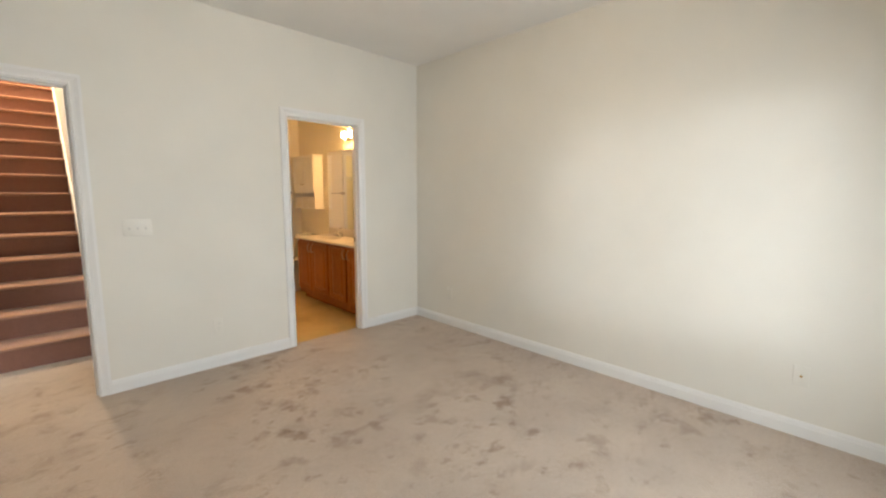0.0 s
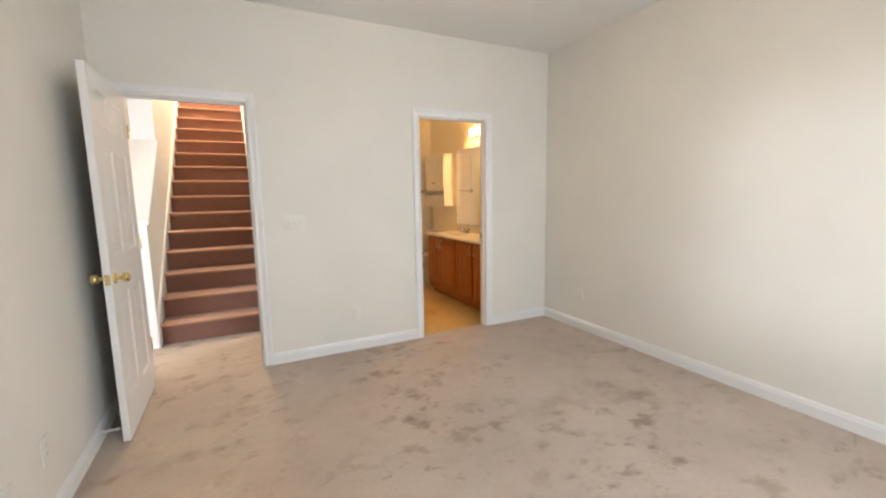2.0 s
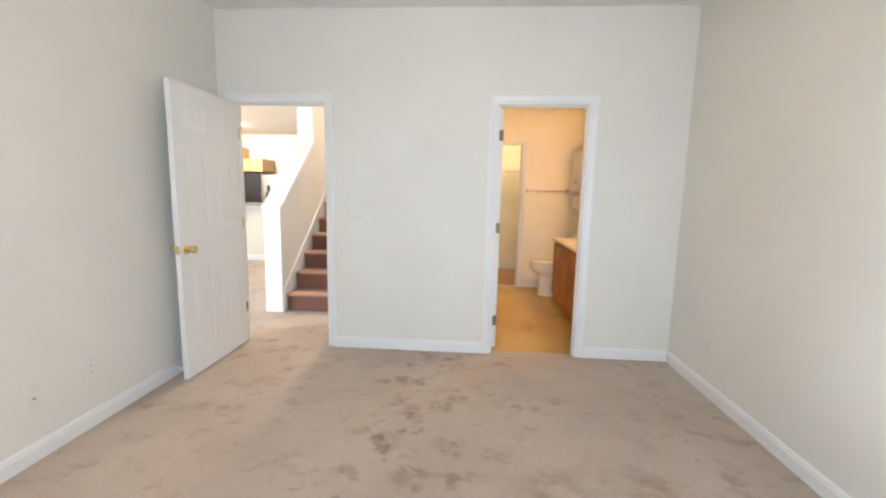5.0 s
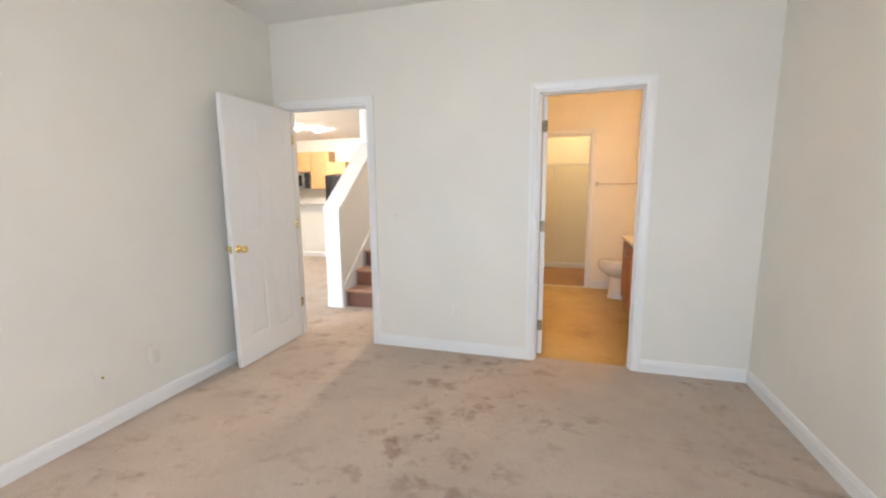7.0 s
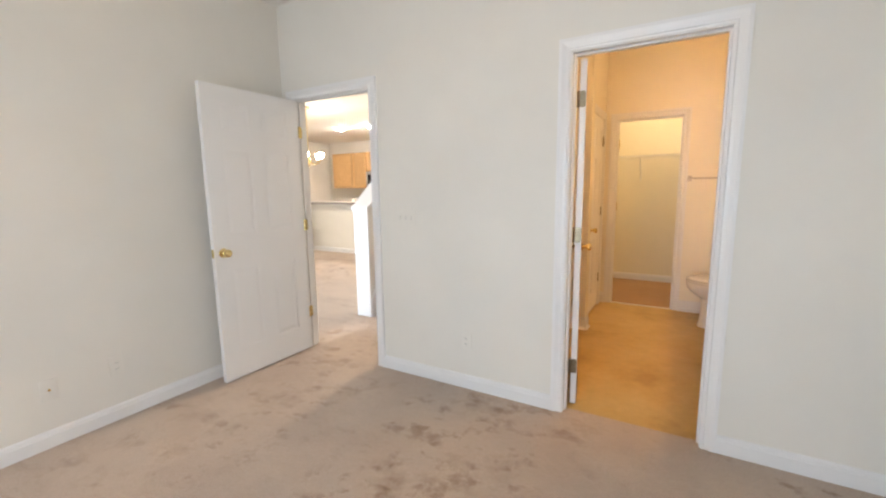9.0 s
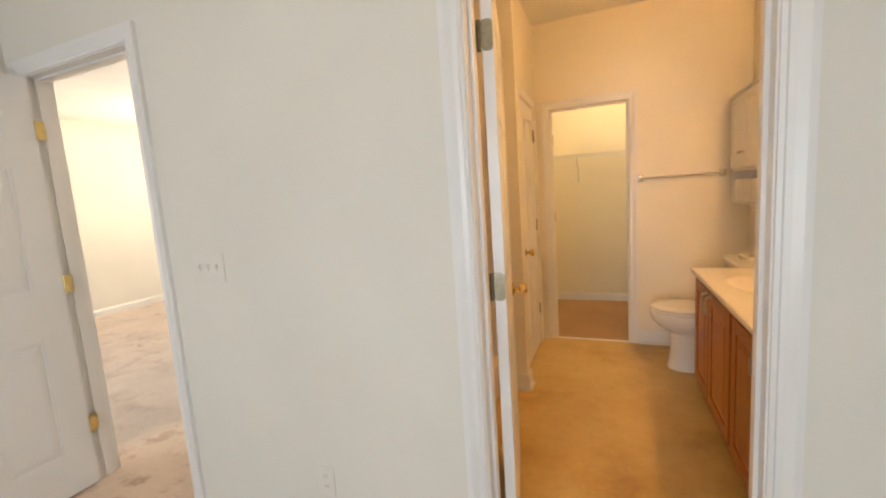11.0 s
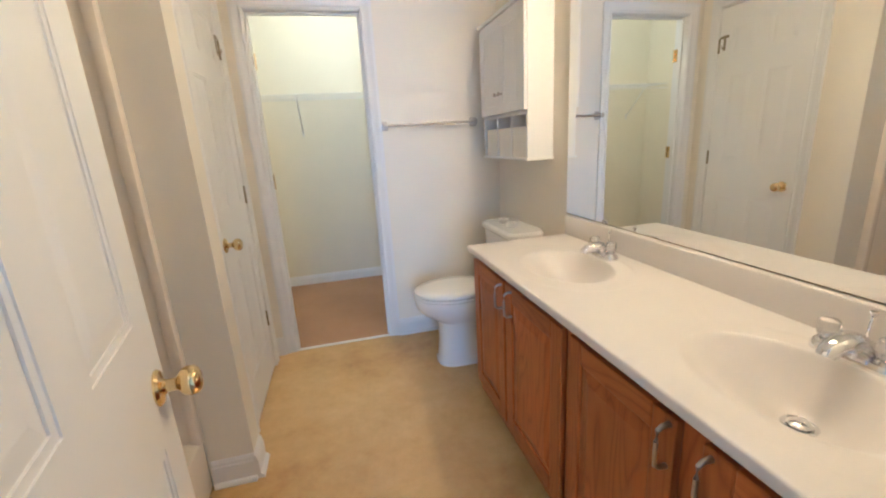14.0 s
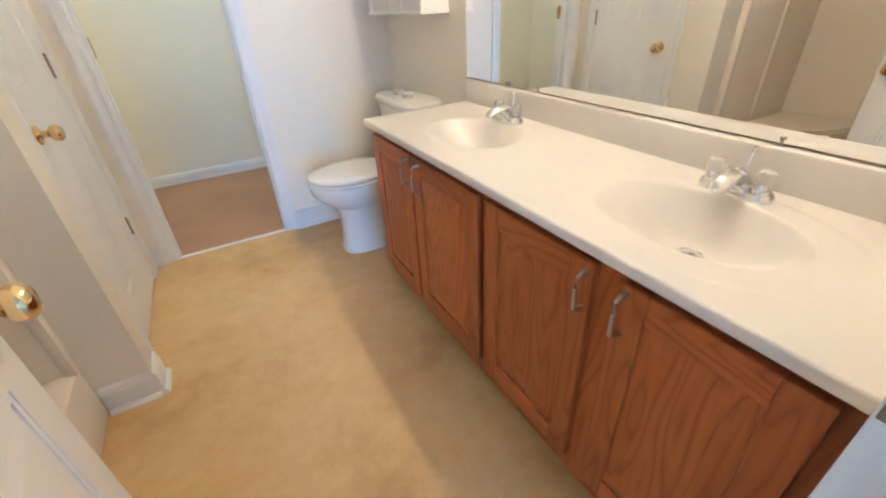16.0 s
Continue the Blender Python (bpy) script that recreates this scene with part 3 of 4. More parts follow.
# ---- bathroom ----
def cabinet_door(parent, y0, y1, z0, z1, x, handle_y, wood_v, wood_h, handle_z=0.705, metal=None):
    """Raised-panel door that faces -x, its back on the plane x."""
    d = part("door", boxes((x - 0.010, x - 0.002, y0 + 0.03, y1 - 0.03, z0 + 0.03, z1 - 0.03)), wood_v, parent)
    w = 0.062
    for nm, b, mt in (("stile", (y0, y0 + w, z0, z1), wood_v), ("stile", (y1 - w, y1, z0, z1), wood_v), ("rail", (y0 + w, y1 - w, z0, z0 + w), wood_h), ("rail", (y0 + w, y1 - w, z1 - w, z1), wood_h)):
        part(nm, boxes((x - 0.020, x, b[0], b[1], b[2], b[3]), bevel=0.004), mt, d)
    bm = bmesh.new()
    rx = x - 0.0125
    a0, a1, b0, b1, c = y0 + w - 0.002, y1 - w + 0.002, z0 + w - 0.002, z1 - w + 0.002, 0.040
    lo = [bm.verts.new((rx, y, z)) for y, z in ((a0, b0), (a1, b0), (a1, b1), (a0, b1))]
    mid = [bm.verts.new((rx - 0.001, y, z)) for y, z in ((a0 + 0.006, b0 + 0.006), (a1 - 0.006, b0 + 0.006), (a1 - 0.006, b1 - 0.006), (a0 + 0.006, b1 - 0.006))]
    hi = [bm.verts.new((rx - 0.0068, y, z)) for y, z in ((a0 + c, b0 + c), (a1 - c, b0 + c), (a1 - c, b1 - c), (a0 + c, b1 - c))]
    for p, q in ((lo, mid), (mid, hi)):
        for k in range(4):
            bm.faces.new((p[k], p[(k + 1) % 4], q[(k + 1) % 4], q[k]))
    bm.faces.new(hi)
    bm.faces.new(lo[::-1])
    part("raised_panel", bm, wood_v, d)
    if handle_y:
        bm = bmesh.new()
        hz, hx = handle_z, x - 0.020
        tube(bm, [(hx + 0.002, handle_y, hz + 0.048), (hx - 0.016, handle_y, hz + 0.047), (hx - 0.026, handle_y, hz + 0.040), (hx - 0.028, handle_y, hz + 0.015), (hx - 0.028, handle_y, hz - 0.015),
                  (hx - 0.026, handle_y, hz - 0.040), (hx - 0.016, handle_y, hz - 0.047), (hx + 0.002, handle_y, hz - 0.048)], [0.0065, 0.005, 0.0048, 0.0045, 0.0045, 0.0048, 0.005, 0.0065], 10)
        part("handle", bm, metal or NICKEL, d, "brushed nickel bow handle", True)
    return d


VF, V0, V1, VT = 2.640, NB + 0.006, 5.405, 0.800   # vanity: face frame, ends, top of the box
vanity = thing("vanity_cabinet", pose(0, 0, 0), "stained oak double vanity with four raised-panel doors", "vanity")
part("body", boxes((VF + 0.02, BE - 0.002, V0, V0 + 0.018, 0.09, VT), (VF + 0.02, BE - 0.002, V1 - 0.018, V1, 0.09, VT), (VF + 0.02, BE - 0.002, V0 + 0.018, V1 - 0.018, 0.09, 0.105)), OAK, vanity)
part("toe_kick", boxes((VF + 0.075, VF + 0.090, V0, V1, 0.0, 0.09)), OAK_FLAT, vanity)
for y0, y1 in ((V0, 3.85), (4.14, 4.215), (4.585, 4.635), (5.03, 5.052), (V1 - 0.03, V1)):
    part("face_stile", boxes((VF, VF + 0.019, y0, y1, 0.085, VT), bevel=0.001), OAK, vanity)
for z0, z1 in ((0.085, 0.155), (0.745, VT)):
    part("face_rail", boxes((VF + 0.0008, VF + 0.0188, V0 + 0.001, V1 - 0.001, z0, z1)), OAK_FLAT, vanity)
for y0, y1, hy in ((5.046, 5.398, 5.062), (4.617, 5.030, 4.972), (4.203, 4.582, 4.219), (3.815, 4.145, 4.126)):
    cabinet_door(vanity, y0, y1, 0.150, 0.770, VF - 0.001, hy, OAK, OAK_FLAT)

# one-piece top with two oval bowls
CX0, CX1, CY0, CY1, CZ = 2.600, BE - 0.002, NB + 0.003, 5.425, 0.826
BOWLS = ((2.842, 4.175), (2.842, 4.985))


def top_height(x, y):
    z = 0.0
    for bx, by in BOWLS:
        dx, dy = x - bx, y - by
        if abs(dx) < 0.16 and abs(dy) < 0.22:
            r = 0.5
            for _ in range(14):
                r = 0.5 * r + 0.5 * math.hypot((dx - 0.052 * (1 - min(r, 1.0))) / 0.155, dy / 0.215)
            if r < 1.0:
                back = 0.5 + 0.5 * dx / max(0.01, math.hypot(dx, dy))
                z -= 0.112 * (1 - r * r) ** (1.75 - 0.55 * back)
        ring = min(1.0, max(0.0, (1 - math.hypot(dx / 0.215, dy / 0.300)) / 0.06))
        z -= 0.0013 * ring * ring * (3 - 2 * ring)
    e = min(x - CX0, y - CY0 + 0.05, CY1 - y)
    if e < 0.005:
        z -= 0.005 - math.sqrt(max(0, 0.005 ** 2 - (0.005 - e) ** 2))
    return z


nx, ny = 150, 420
xs = [CX0 + (CX1 - CX0) * i / nx for i in range(nx + 1)]
ys = [CY0 + (CY1 - CY0) * j / ny for j in range(ny + 1)]
verts = [(x, y, CZ + top_height(x, y)) for x in xs for y in ys]
faces = [(i * (ny + 1) + j, (i + 1) * (ny + 1) + j, (i + 1) * (ny + 1) + j + 1, i * (ny + 1) + j + 1) for i in range(nx) for j in range(ny)]
rim = [(i, 0) for i in range(nx + 1)] + [(nx, j) for j in range(1, ny + 1)] + [(i, ny) for i in range(nx - 1, -1, -1)] + [(0, j) for j in range(ny - 1, 0, -1)]
base = len(verts)
verts += [(xs[i], ys[j], CZ - 0.024) for i, j in rim]
for k, (i, j) in enumerate(rim):
    k2 = (k + 1) % len(rim)
    i2, j2 = rim[k2]
    faces.append((i * (ny + 1) + j, base + k, base + k2, i2 * (ny + 1) + j2))
me = bpy.data.meshes.new("countertop")
me.from_pydata(verts, [], faces)
me.materials.append(MARBLE)
smooth_by_angle(me, 50)
vanity_top = tagged(new("countertop", me), "glossy cream cultured marble vanity top with two bowls", "countertop")
bm = bmesh.new()
o = [(0, 0), (-0.022, 0.0), (-0.022, 0.085), (-0.019, 0.092), (-0.012, 0.096), (0, 0.096)]
extrude(bm, o, CY1 - CY0, pose(CX1, CY0, CZ - 0.002))
part("backsplash", bm, MARBLE, vanity_top, "", True)


def drain(x, y, z):
    d = thing("sink_drain", pose(x, y, z), "chrome pop-up drain in the cream sink bowl", "drain", "sink drains")
    bm = bmesh.new()
    lathe(bm, [(0.0, 0.0), (0.031, 0.0), (0.032, 0.003), (0.028, 0.005), (0.0225, 0.003), (0.0225, 0.0015), (0, 0.0015)], 28)
    part("flange", bm, CHROME, d, "", True)
    bm = bmesh.new()
    lathe(bm, [(0.0, 0.0022), (0.0205, 0.0022), (0.0212, 0.006), (0.018, 0.009), (0.008, 0.012), (0, 0.0122)], 28)
    part("stopper", bm, CHROME, d, "", True)
    return d


def faucet():
    f = thing("faucet", pose(0, 0, 0), "chrome centerset faucet with clear acrylic knobs", "faucet", "vanity faucets")
    bm = bmesh.new()
    o = []
    for cy, a0 in ((0.052, 0), (-0.052, 180)):
        for k in range(9):
            a = radians(a0 + 22.5 * k)
            o.append((0.027 * math.cos(a), cy + 0.027 * math.sin(a)))
    lo = [bm.verts.new((x, y, 0)) for x, y in o]
    mi = [bm.verts.new((x, y, 0.012)) for x, y in o]
    hi = [bm.verts.new((x * 0.8, y * 0.95, 0.020)) for x, y in o]
    for p, q in ((lo, mi), (mi, hi)):
        for k in range(len(o)):
            j = (k + 1) % len(o)
            bm.faces.new((p[k], p[j], q[j], q[k]))
    bm.faces.new(hi)
    bm.faces.new(lo[::-1])
    part("base", bm, CHROME, f, "", True)
    bm = bmesh.new()
    pts = [(0.010, 0, 0.012), (0.0, 0, 0.034), (-0.018, 0, 0.048), (-0.040, 0, 0.050), (-0.062, 0, 0.045), (-0.078, 0, 0.036), (-0.083, 0, 0.027)]
    tube(bm, pts, [0.030, 0.0285, 0.025, 0.0215, 0.0185, 0.0165, 0.0145], 18)
    bmesh.ops.scale(bm, vec=(1, 1.15, 0.92), verts=bm.verts)
    part("spout", bm, CHROME, f, "", True)
    for s in (-1, 1):
        bm = bmesh.new()
        lathe(bm, [(0.0, 0.018), (0.020, 0.018), (0.018, 0.026), (0.010, 0.030), (0.008, 0.040), (0, 0.040)], 20, pose(0, 0.052 * s, 0))
        stem = part("stem", bm, CHROME, f, "", True)
        bm = bmesh.new()
        prof = [(0.0, 0.030), (0.014, 0.030), (0.018, 0.035), (0.0205, 0.046), (0.0205, 0.058), (0.018, 0.067), (0.012, 0.070), (0.0, 0.069)]
        lathe(bm, prof, 32, pose(0, 0.052 * s, 0))
        for v in bm.verts:
            dx, dy = v.co.x, v.co.y - 0.052 * s
            if math.hypot(dx, dy) > 0.015:
                q = 1 - 0.10 * (0.5 + 0.5 * math.cos(8 * math.atan2(dy, dx)))
                v.co.x, v.co.y = dx * q, 0.052 * s + dy * q
        part("knob", bm, CRYSTAL, f, "clear fluted acrylic knob", True)
    bm = bmesh.new()
    tube(bm, [(0.020, 0, 0.015), (0.024, 0, 0.050), (0.030, 0, 0.092)], 0.0026, 8)
    lathe(bm, [(0, 0.088), (0.003, 0.088), (0.0075, 0.099), (0.007, 0.102), (0, 0.102)], 14, pose(0.0305, 0, 0))
    part("lift_rod", bm, CHROME, f, "", True)
    return f


fa = faucet()
fa.matrix_basis = pose(3.030, 4.192, CZ - 0.004)
copy_thing(fa, pose(3.030, 5.025, CZ - 0.004))
dr = drain(2.888, 4.175, CZ + top_height(2.888, 4.175) + 0.0008)
copy_thing(dr, pose(2.888, 4.985, CZ + top_height(2.888, 4.985) + 0.0008))

# mirror
MX, MY0, MY1, MZ0, MZ1 = 3.117, 3.80, 5.440, 0.926, 1.960
mirror = thing("wall_mirror", pose(0, 0, 0), "frameless wall mirror above the vanity backsplash", "mirror")
part("glass", boxes((MX, BE - 0.002, MY0, MY1, MZ0, MZ1)), MIRROR, mirror)
part("channel", boxes((MX - 0.0015, BE - 0.002, MY0, MY1, MZ0 - 0.003, MZ0 - 0.0004)), BRASS_OLD, mirror, "thin dark bottom channel")
for y in (3.98, 5.14):
    bm = bmesh.new()
    box(bm, MX - 0.005, MX - 0.0006, y - 0.014, y + 0.014, MZ0 - 0.004, MZ0 + 0.012, 0.002)
    part("clip", bm, CRYSTAL, mirror, "clear plastic mirror clip")

# bar of globe lamps over the mirror
vl = thing("vanity_light", pose(BE, 4.60, 2.13), "chrome bar light with four lit globe bulbs", "wall light")
part("back_bar", boxes((-0.040, -0.001, -0.31, 0.31, -0.055, 0.055), bevel=0.006), CHROME, vl, "", True)
for k in range(4):
    y = -0.23 + 0.1533 * k
    bm = bmesh.new()
    lathe(bm, [(0, 0), (0.026, 0), (0.026, 0.006), (0.019, 0.010), (0.019, 0.024), (0, 0.024)], 20, pose(-0.040, y, 0, 0, -90))
    part("socket", bm, CHROME, vl, "", True)
    bm = bmesh.new()
    bmesh.ops.create_uvsphere(bm, u_segments=20, v_segments=14, radius=0.040)
    bmesh.ops.translate(bm, vec=(-0.098, y, 0), verts=bm.verts)
    part("globe", bm, LAMP_WARM, vl, "lit white globe bulb", True)

# toilet, facing -x
def loft(bm, rings):
    rows = [[bm.verts.new(p) for p in r] for r in rings]
    n = len(rows[0])
    for a, b in zip(rows, rows[1:]):
        for k in range(n):
            bm.faces.new((a[k], a[(k + 1) % n], b[(k + 1) % n], b[k]))
    bm.faces.new(rows[0][::-1])
    bm.faces.new(rows[-1])
    return bm


def egg(cx, z, front, back, half, n=40, p=2.0):
    """Egg outline round (cx, 0): reaches front to -x, back to +x."""
    r = []
    for k in range(n):
        a = 2 * math.pi * k / n
        c, s = math.cos(a), math.sin(a)
        r.append((cx + (front if c < 0 else back) * math.copysign(abs(c) ** (2 / p), c), half * math.copysign(abs(s) ** (2 / p), s), z))
    return r


toilet = thing("toilet", pose(0, 5.875, 0), "white two-piece toilet with its lid down", "toilet")
bm = bmesh.new()
loft(bm, [egg(2.68, 0.0, 0.160, 0.26, 0.108, p=2.8), egg(2.68, 0.018, 0.160, 0.26, 0.108, p=2.8), egg(2.68, 0.03, 0.152, 0.25, 0.102, p=2.6), egg(2.68, 0.14, 0.142, 0.25, 0.096, p=2.4), egg(2.67, 0.235, 0.132, 0.26, 0.096, p=2.3),
          egg(2.67, 0.268, 0.138, 0.27, 0.104), egg(2.66, 0.292, 0.165, 0.27, 0.126), egg(2.65, 0.325, 0.202, 0.28, 0.152), egg(2.645, 0.358, 0.226, 0.28, 0.170), egg(2.64, 0.390, 0.232, 0.27, 0.178), egg(2.64, 0.415, 0.235, 0.27, 0.182), egg(2.64, 0.425, 0.229, 0.265, 0.178)])
part("bowl", bm, CERAMIC, toilet, "", True)
bm = bmesh.new()
loft(bm, [egg(2.64, 0.427, 0.231, 0.22, 0.178), egg(2.64, 0.431, 0.237, 0.225, 0.184), egg(2.64, 0.441, 0.237, 0.225, 0.184), egg(2.64, 0.445, 0.232, 0.22, 0.180)])
part("seat", bm, CERAMIC, toilet, "", True)
bm = bmesh.new()
loft(bm, [egg(2.64, 0.448, 0.229, 0.22, 0.176), egg(2.64, 0.452, 0.235, 0.225, 0.182), egg(2.64, 0.462, 0.233, 0.225, 0.180), egg(2.64, 0.470, 0.217, 0.22, 0.168), egg(2.64, 0.474, 0.16, 0.19, 0.12)])
part("lid", bm, CERAMIC, toilet, "closed white lid", True)
for s in (-1, 1):
    bm = bmesh.new()
    box(bm, 2.862, 2.892, s * 0.075 - 0.016, s * 0.075 + 0.016, 0.426, 0.466, 0.006)
    part("seat_hinge", bm, CERAMIC, toilet, "", True)


def rounded(x0, x1, y0, y1, z, r=0.03, n=6):
    o = []
    for cx, cy, a0 in ((x1 - r, y1 - r, 0), (x0 + r, y1 - r, 90), (x0 + r, y0 + r, 180), (x1 - r, y0 + r, 270)):
        for k in range(n):
            a = radians(a0 + 90 * k / (n - 1))
            o.append((cx + r * math.cos(a), cy + r * math.sin(a), z))
    return o


bm = bmesh.new()
loft(bm, [rounded(2.945, 3.105, -0.185, 0.185, 0.36, 0.04), rounded(2.935, 3.112, -0.205, 0.205, 0.40, 0.04), rounded(2.918, 3.114, -0.225, 0.225, 0.752, 0.045)])
part("tank", bm, CERAMIC, toilet, "", True)
bm = bmesh.new()
loft(bm, [rounded(2.912, 3.116, -0.232, 0.232, 0.7525, 0.045), rounded(2.902, 3.118, -0.240, 0.240, 0.762, 0.05), rounded(2.902, 3.118, -0.240, 0.240, 0.782, 0.05), rounded(2.915, 3.112, -0.228, 0.228, 0.796, 0.05)])
part("tank_lid", bm, CERAMIC, toilet, "", True)
bm = bmesh.new()
tube(bm, [(2.925, 0.17, 0.655), (2.905, 0.17, 0.655), (2.900, 0.15, 0.652), (2.900, 0.10, 0.645)], 0.007, 10)
part("flush_lever", bm, CHROME, toilet, "chrome flush lever", True)
for y in (5.955, 5.835):
    cup = thing("lid_cap", pose(3.00, y, 0.7965), "small white round cap lying on the toilet tank", "cap", "caps on the tank")
    bm = bmesh.new()
    lathe(bm, [(0, 0), (0.030, 0), (0.031, 0.003), (0.030, 0.022), (0.026, 0.026), (0, 0.027)], 24)
    part("shell", bm, PLASTIC, cup, "", True)

# cabinet over the toilet
WC = thing("wall_cabinet", pose(0, 0, 0), "white wall cabinet with two doors and three bins", "cabinet")
a0, a1, f0 = 5.590, 6.205, 2.985
part("side", boxes((f0, BE - 0.001, a0, a0 + 0.016, 1.19, 1.905), bevel=0.0015), LACQUER, WC)
part("side", boxes((f0, BE - 0.001, a1 - 0.016, a1, 1.19, 1.905), bevel=0.0015), LACQUER, WC)
part("bottom", boxes((f0 - 0.008, BE - 0.001, a0 - 0.006, a1 + 0.006, 1.178, 1.190), bevel=0.002), LACQUER, WC)
part("shelf", boxes((f0 + 0.004, BE - 0.001, a0 + 0.016, a1 - 0.016, 1.405, 1.420)), LACQUER, WC)
part("back", boxes((BE - 0.008, BE - 0.001, a0 + 0.016, a1 - 0.016, 1.19, 1.905)), LACQUER, WC)
bm = bmesh.new()
box(bm, f0 - 0.006, BE - 0.001, a0 - 0.006, a1 + 0.006, 1.905, 1.917)
box(bm, f0 - 0.020, BE - 0.001, a0 - 0.018, a1 + 0.018, 1.917, 1.937, 0.004)
part("crown", bm, LACQUER, WC)
mid = (a0 + a1) / 2
for y0, y1, ky in ((a0 + 0.003, mid - 0.0015, mid - 0.028), (mid + 0.0015, a1 - 0.003, mid + 0.028)):
    dd = part("door", boxes((f0 - 0.007, f0 - 0.001, y0 + 0.03, y1 - 0.03, 1.45, 1.88)), LACQUER, WC)
    for b in ((y0, y0 + 0.048, 1.423, 1.900), (y1 - 0.048, y1, 1.423, 1.900), (y0 + 0.048, y1 - 0.048, 1.423, 1.471), (y0 + 0.048, y1 - 0.048, 1.852, 1.900)):
        part("frame_bar", boxes((f0 - 0.017, f0 - 0.001, *b), bevel=0.0025), LACQUER, dd)
    for ww in range(3):
        yy = y0 + 0.048 + (y1 - y0 - 0.096) * (ww + 0.5) / 3
        hw = (y1 - y0 - 0.096) / 6 - 0.001
        part("bead_board", boxes((f0 - 0.0105, f0 - 0.0068, yy - hw, yy + hw, 1.471, 1.852), bevel=0.001), LACQUER, dd)
    bm = bmesh.new()
    lathe(bm, [(0, 0), (0.007, 0), (0.005, 0.006), (0.005, 0.012), (0.011, 0.016), (0.012, 0.022), (0.008, 0.026), (0, 0.027)], 18, pose(f0 - 0.017, ky, 1.525, 0, -90))
    part("knob", bm, NICKEL, dd, "small nickel knob", True)
for k in range(2):
    y = a0 + 0.016 + (a1 - a0 - 0.032) * (k + 1) / 3
    part("divider", boxes((f0 + 0.004, BE - 0.008, y - 0.006, y + 0.006, 1.19, 1.405)), LACQUER, WC)
for k in range(3):
    y0 = a0 + 0.016 + (a1 - a0 - 0.032) * k / 3 + 0.010
    y1 = a0 + 0.016 + (a1 - a0 - 0.032) * (k + 1) / 3 - 0.010
    bn = thing("storage_bin", pose(0, 0, 1.1905), "pale open storage bin in a cabinet cubby", "bin", "bins in the wall cabinet")
    bm = bmesh.new()
    box(bm, f0 + 0.008, f0 + 0.012, y0, y1, 0, 0.155)
    box(bm, 3.108, 3.112, y0, y1, 0, 0.155)
    box(bm, f0 + 0.012, 3.108, y0, y0 + 0.004, 0, 0.155)
    box(bm, f0 + 0.012, 3.108, y1 - 0.004, y1, 0, 0.155)
    box(bm, f0 + 0.012, 3.108, y0 + 0.004, y1 - 0.004, 0, 0.004)
    part("shell", bm, PLASTIC, bn)

# towel bar
tb = thing("towel_bar", pose(0, 0, 1.405), "brushed nickel towel bar on the bathroom wall", "towel bar")
for x in (2.372, 2.945):
    bm = bmesh.new()
    box(bm, x - 0.022, x + 0.022, BN - 0.009, BN - 0.0005, -0.028, 0.028, 0.003)
    box(bm, x - 0.013, x + 0.013, BN - 0.066, BN - 0.009, -0.015, 0.015, 0.003)
    part("post", bm, NICKEL, tb, "", True)
bm = bmesh.new()
tube(bm, [(2.372, BN - 0.052, 0), (2.945, BN - 0.052, 0)], 0.0085, 14)
part("bar", bm, NICKEL, tb, "", True)

# shower unit
SX0, SX1, SY0, SY1 = 0.60, 1.432, NB + 0.005, 5.232
shower = thing("shower_unit", pose(0, 0, 0), "almond fibreglass shower unit with a moulded seat", "shower")
part("pan", boxes((SX0, SX1 - 0.10, SY0, SY1, 0.001, 0.09)), ACRYLIC, shower)
part("threshold", boxes((SX1 - 0.10, SX1, SY0, SY1, 0.001, 0.235), bevel=0.02), ACRYLIC, shower, "", True)
part("back_panel", boxes((SX0 - 0.015, SX0 + 0.015, SY0, SY1, 0.09, 2.0), bevel=0.004), ACRYLIC, shower, "", True)
part("end_panel", boxes((SX0 + 0.015, SX1, SY0, SY0 + 0.03, 0.235, 2.0), bevel=0.008), ACRYLIC, shower, "", True)
part("end_panel", boxes((SX0 + 0.015, SX1, SY1 - 0.03, SY1, 0.235, 2.0), bevel=0.008), ACRYLIC, shower, "", True)
bm = bmesh.new()
o = [(0, 0)] + [(0.70 * math.cos(radians(a)), 0.52 * math.sin(radians(a))) for a in range(0, 91, 10)]
extrude(bm, o, 0.36, pose(SX0 + 0.015, SY1 - 0.03, 0.09, 0, 0, 0) @ Matrix(((1, 0, 0, 0), (0, 0, -1, 0), (0, 1, 0, 0), (0, 0, 0, 1))))
bmesh.ops.bevel(bm, geom=[e for e in bm.edges if all(v.co.z > 0.44 for v in e.verts)], offset=0.03, segments=4, affect="EDGES")
part("seat", bm, ACRYLIC, shower, "moulded corner seat", True)
part("flange", boxes((SX1 - 0.032, SX1 + 0.004, SY1 - 0.038, SY1 + 0.003, 0.225, 2.01), bevel=0.008), ACRYLIC, shower, "pale moulded front edge", True)
part("wall_column", boxes((1.005, 1.04, SY1 - 0.042, SY1 - 0.024, 0.46, 1.9), bevel=0.008), ACRYLIC, shower, "", True)
for y in (4.10, 4.78):
    part("wall_rib", boxes((SX0 + 0.012, SX0 + 0.030, y - 0.02, y + 0.02, 0.45, 1.9), bevel=0.008), ACRYLIC, shower, "", True)

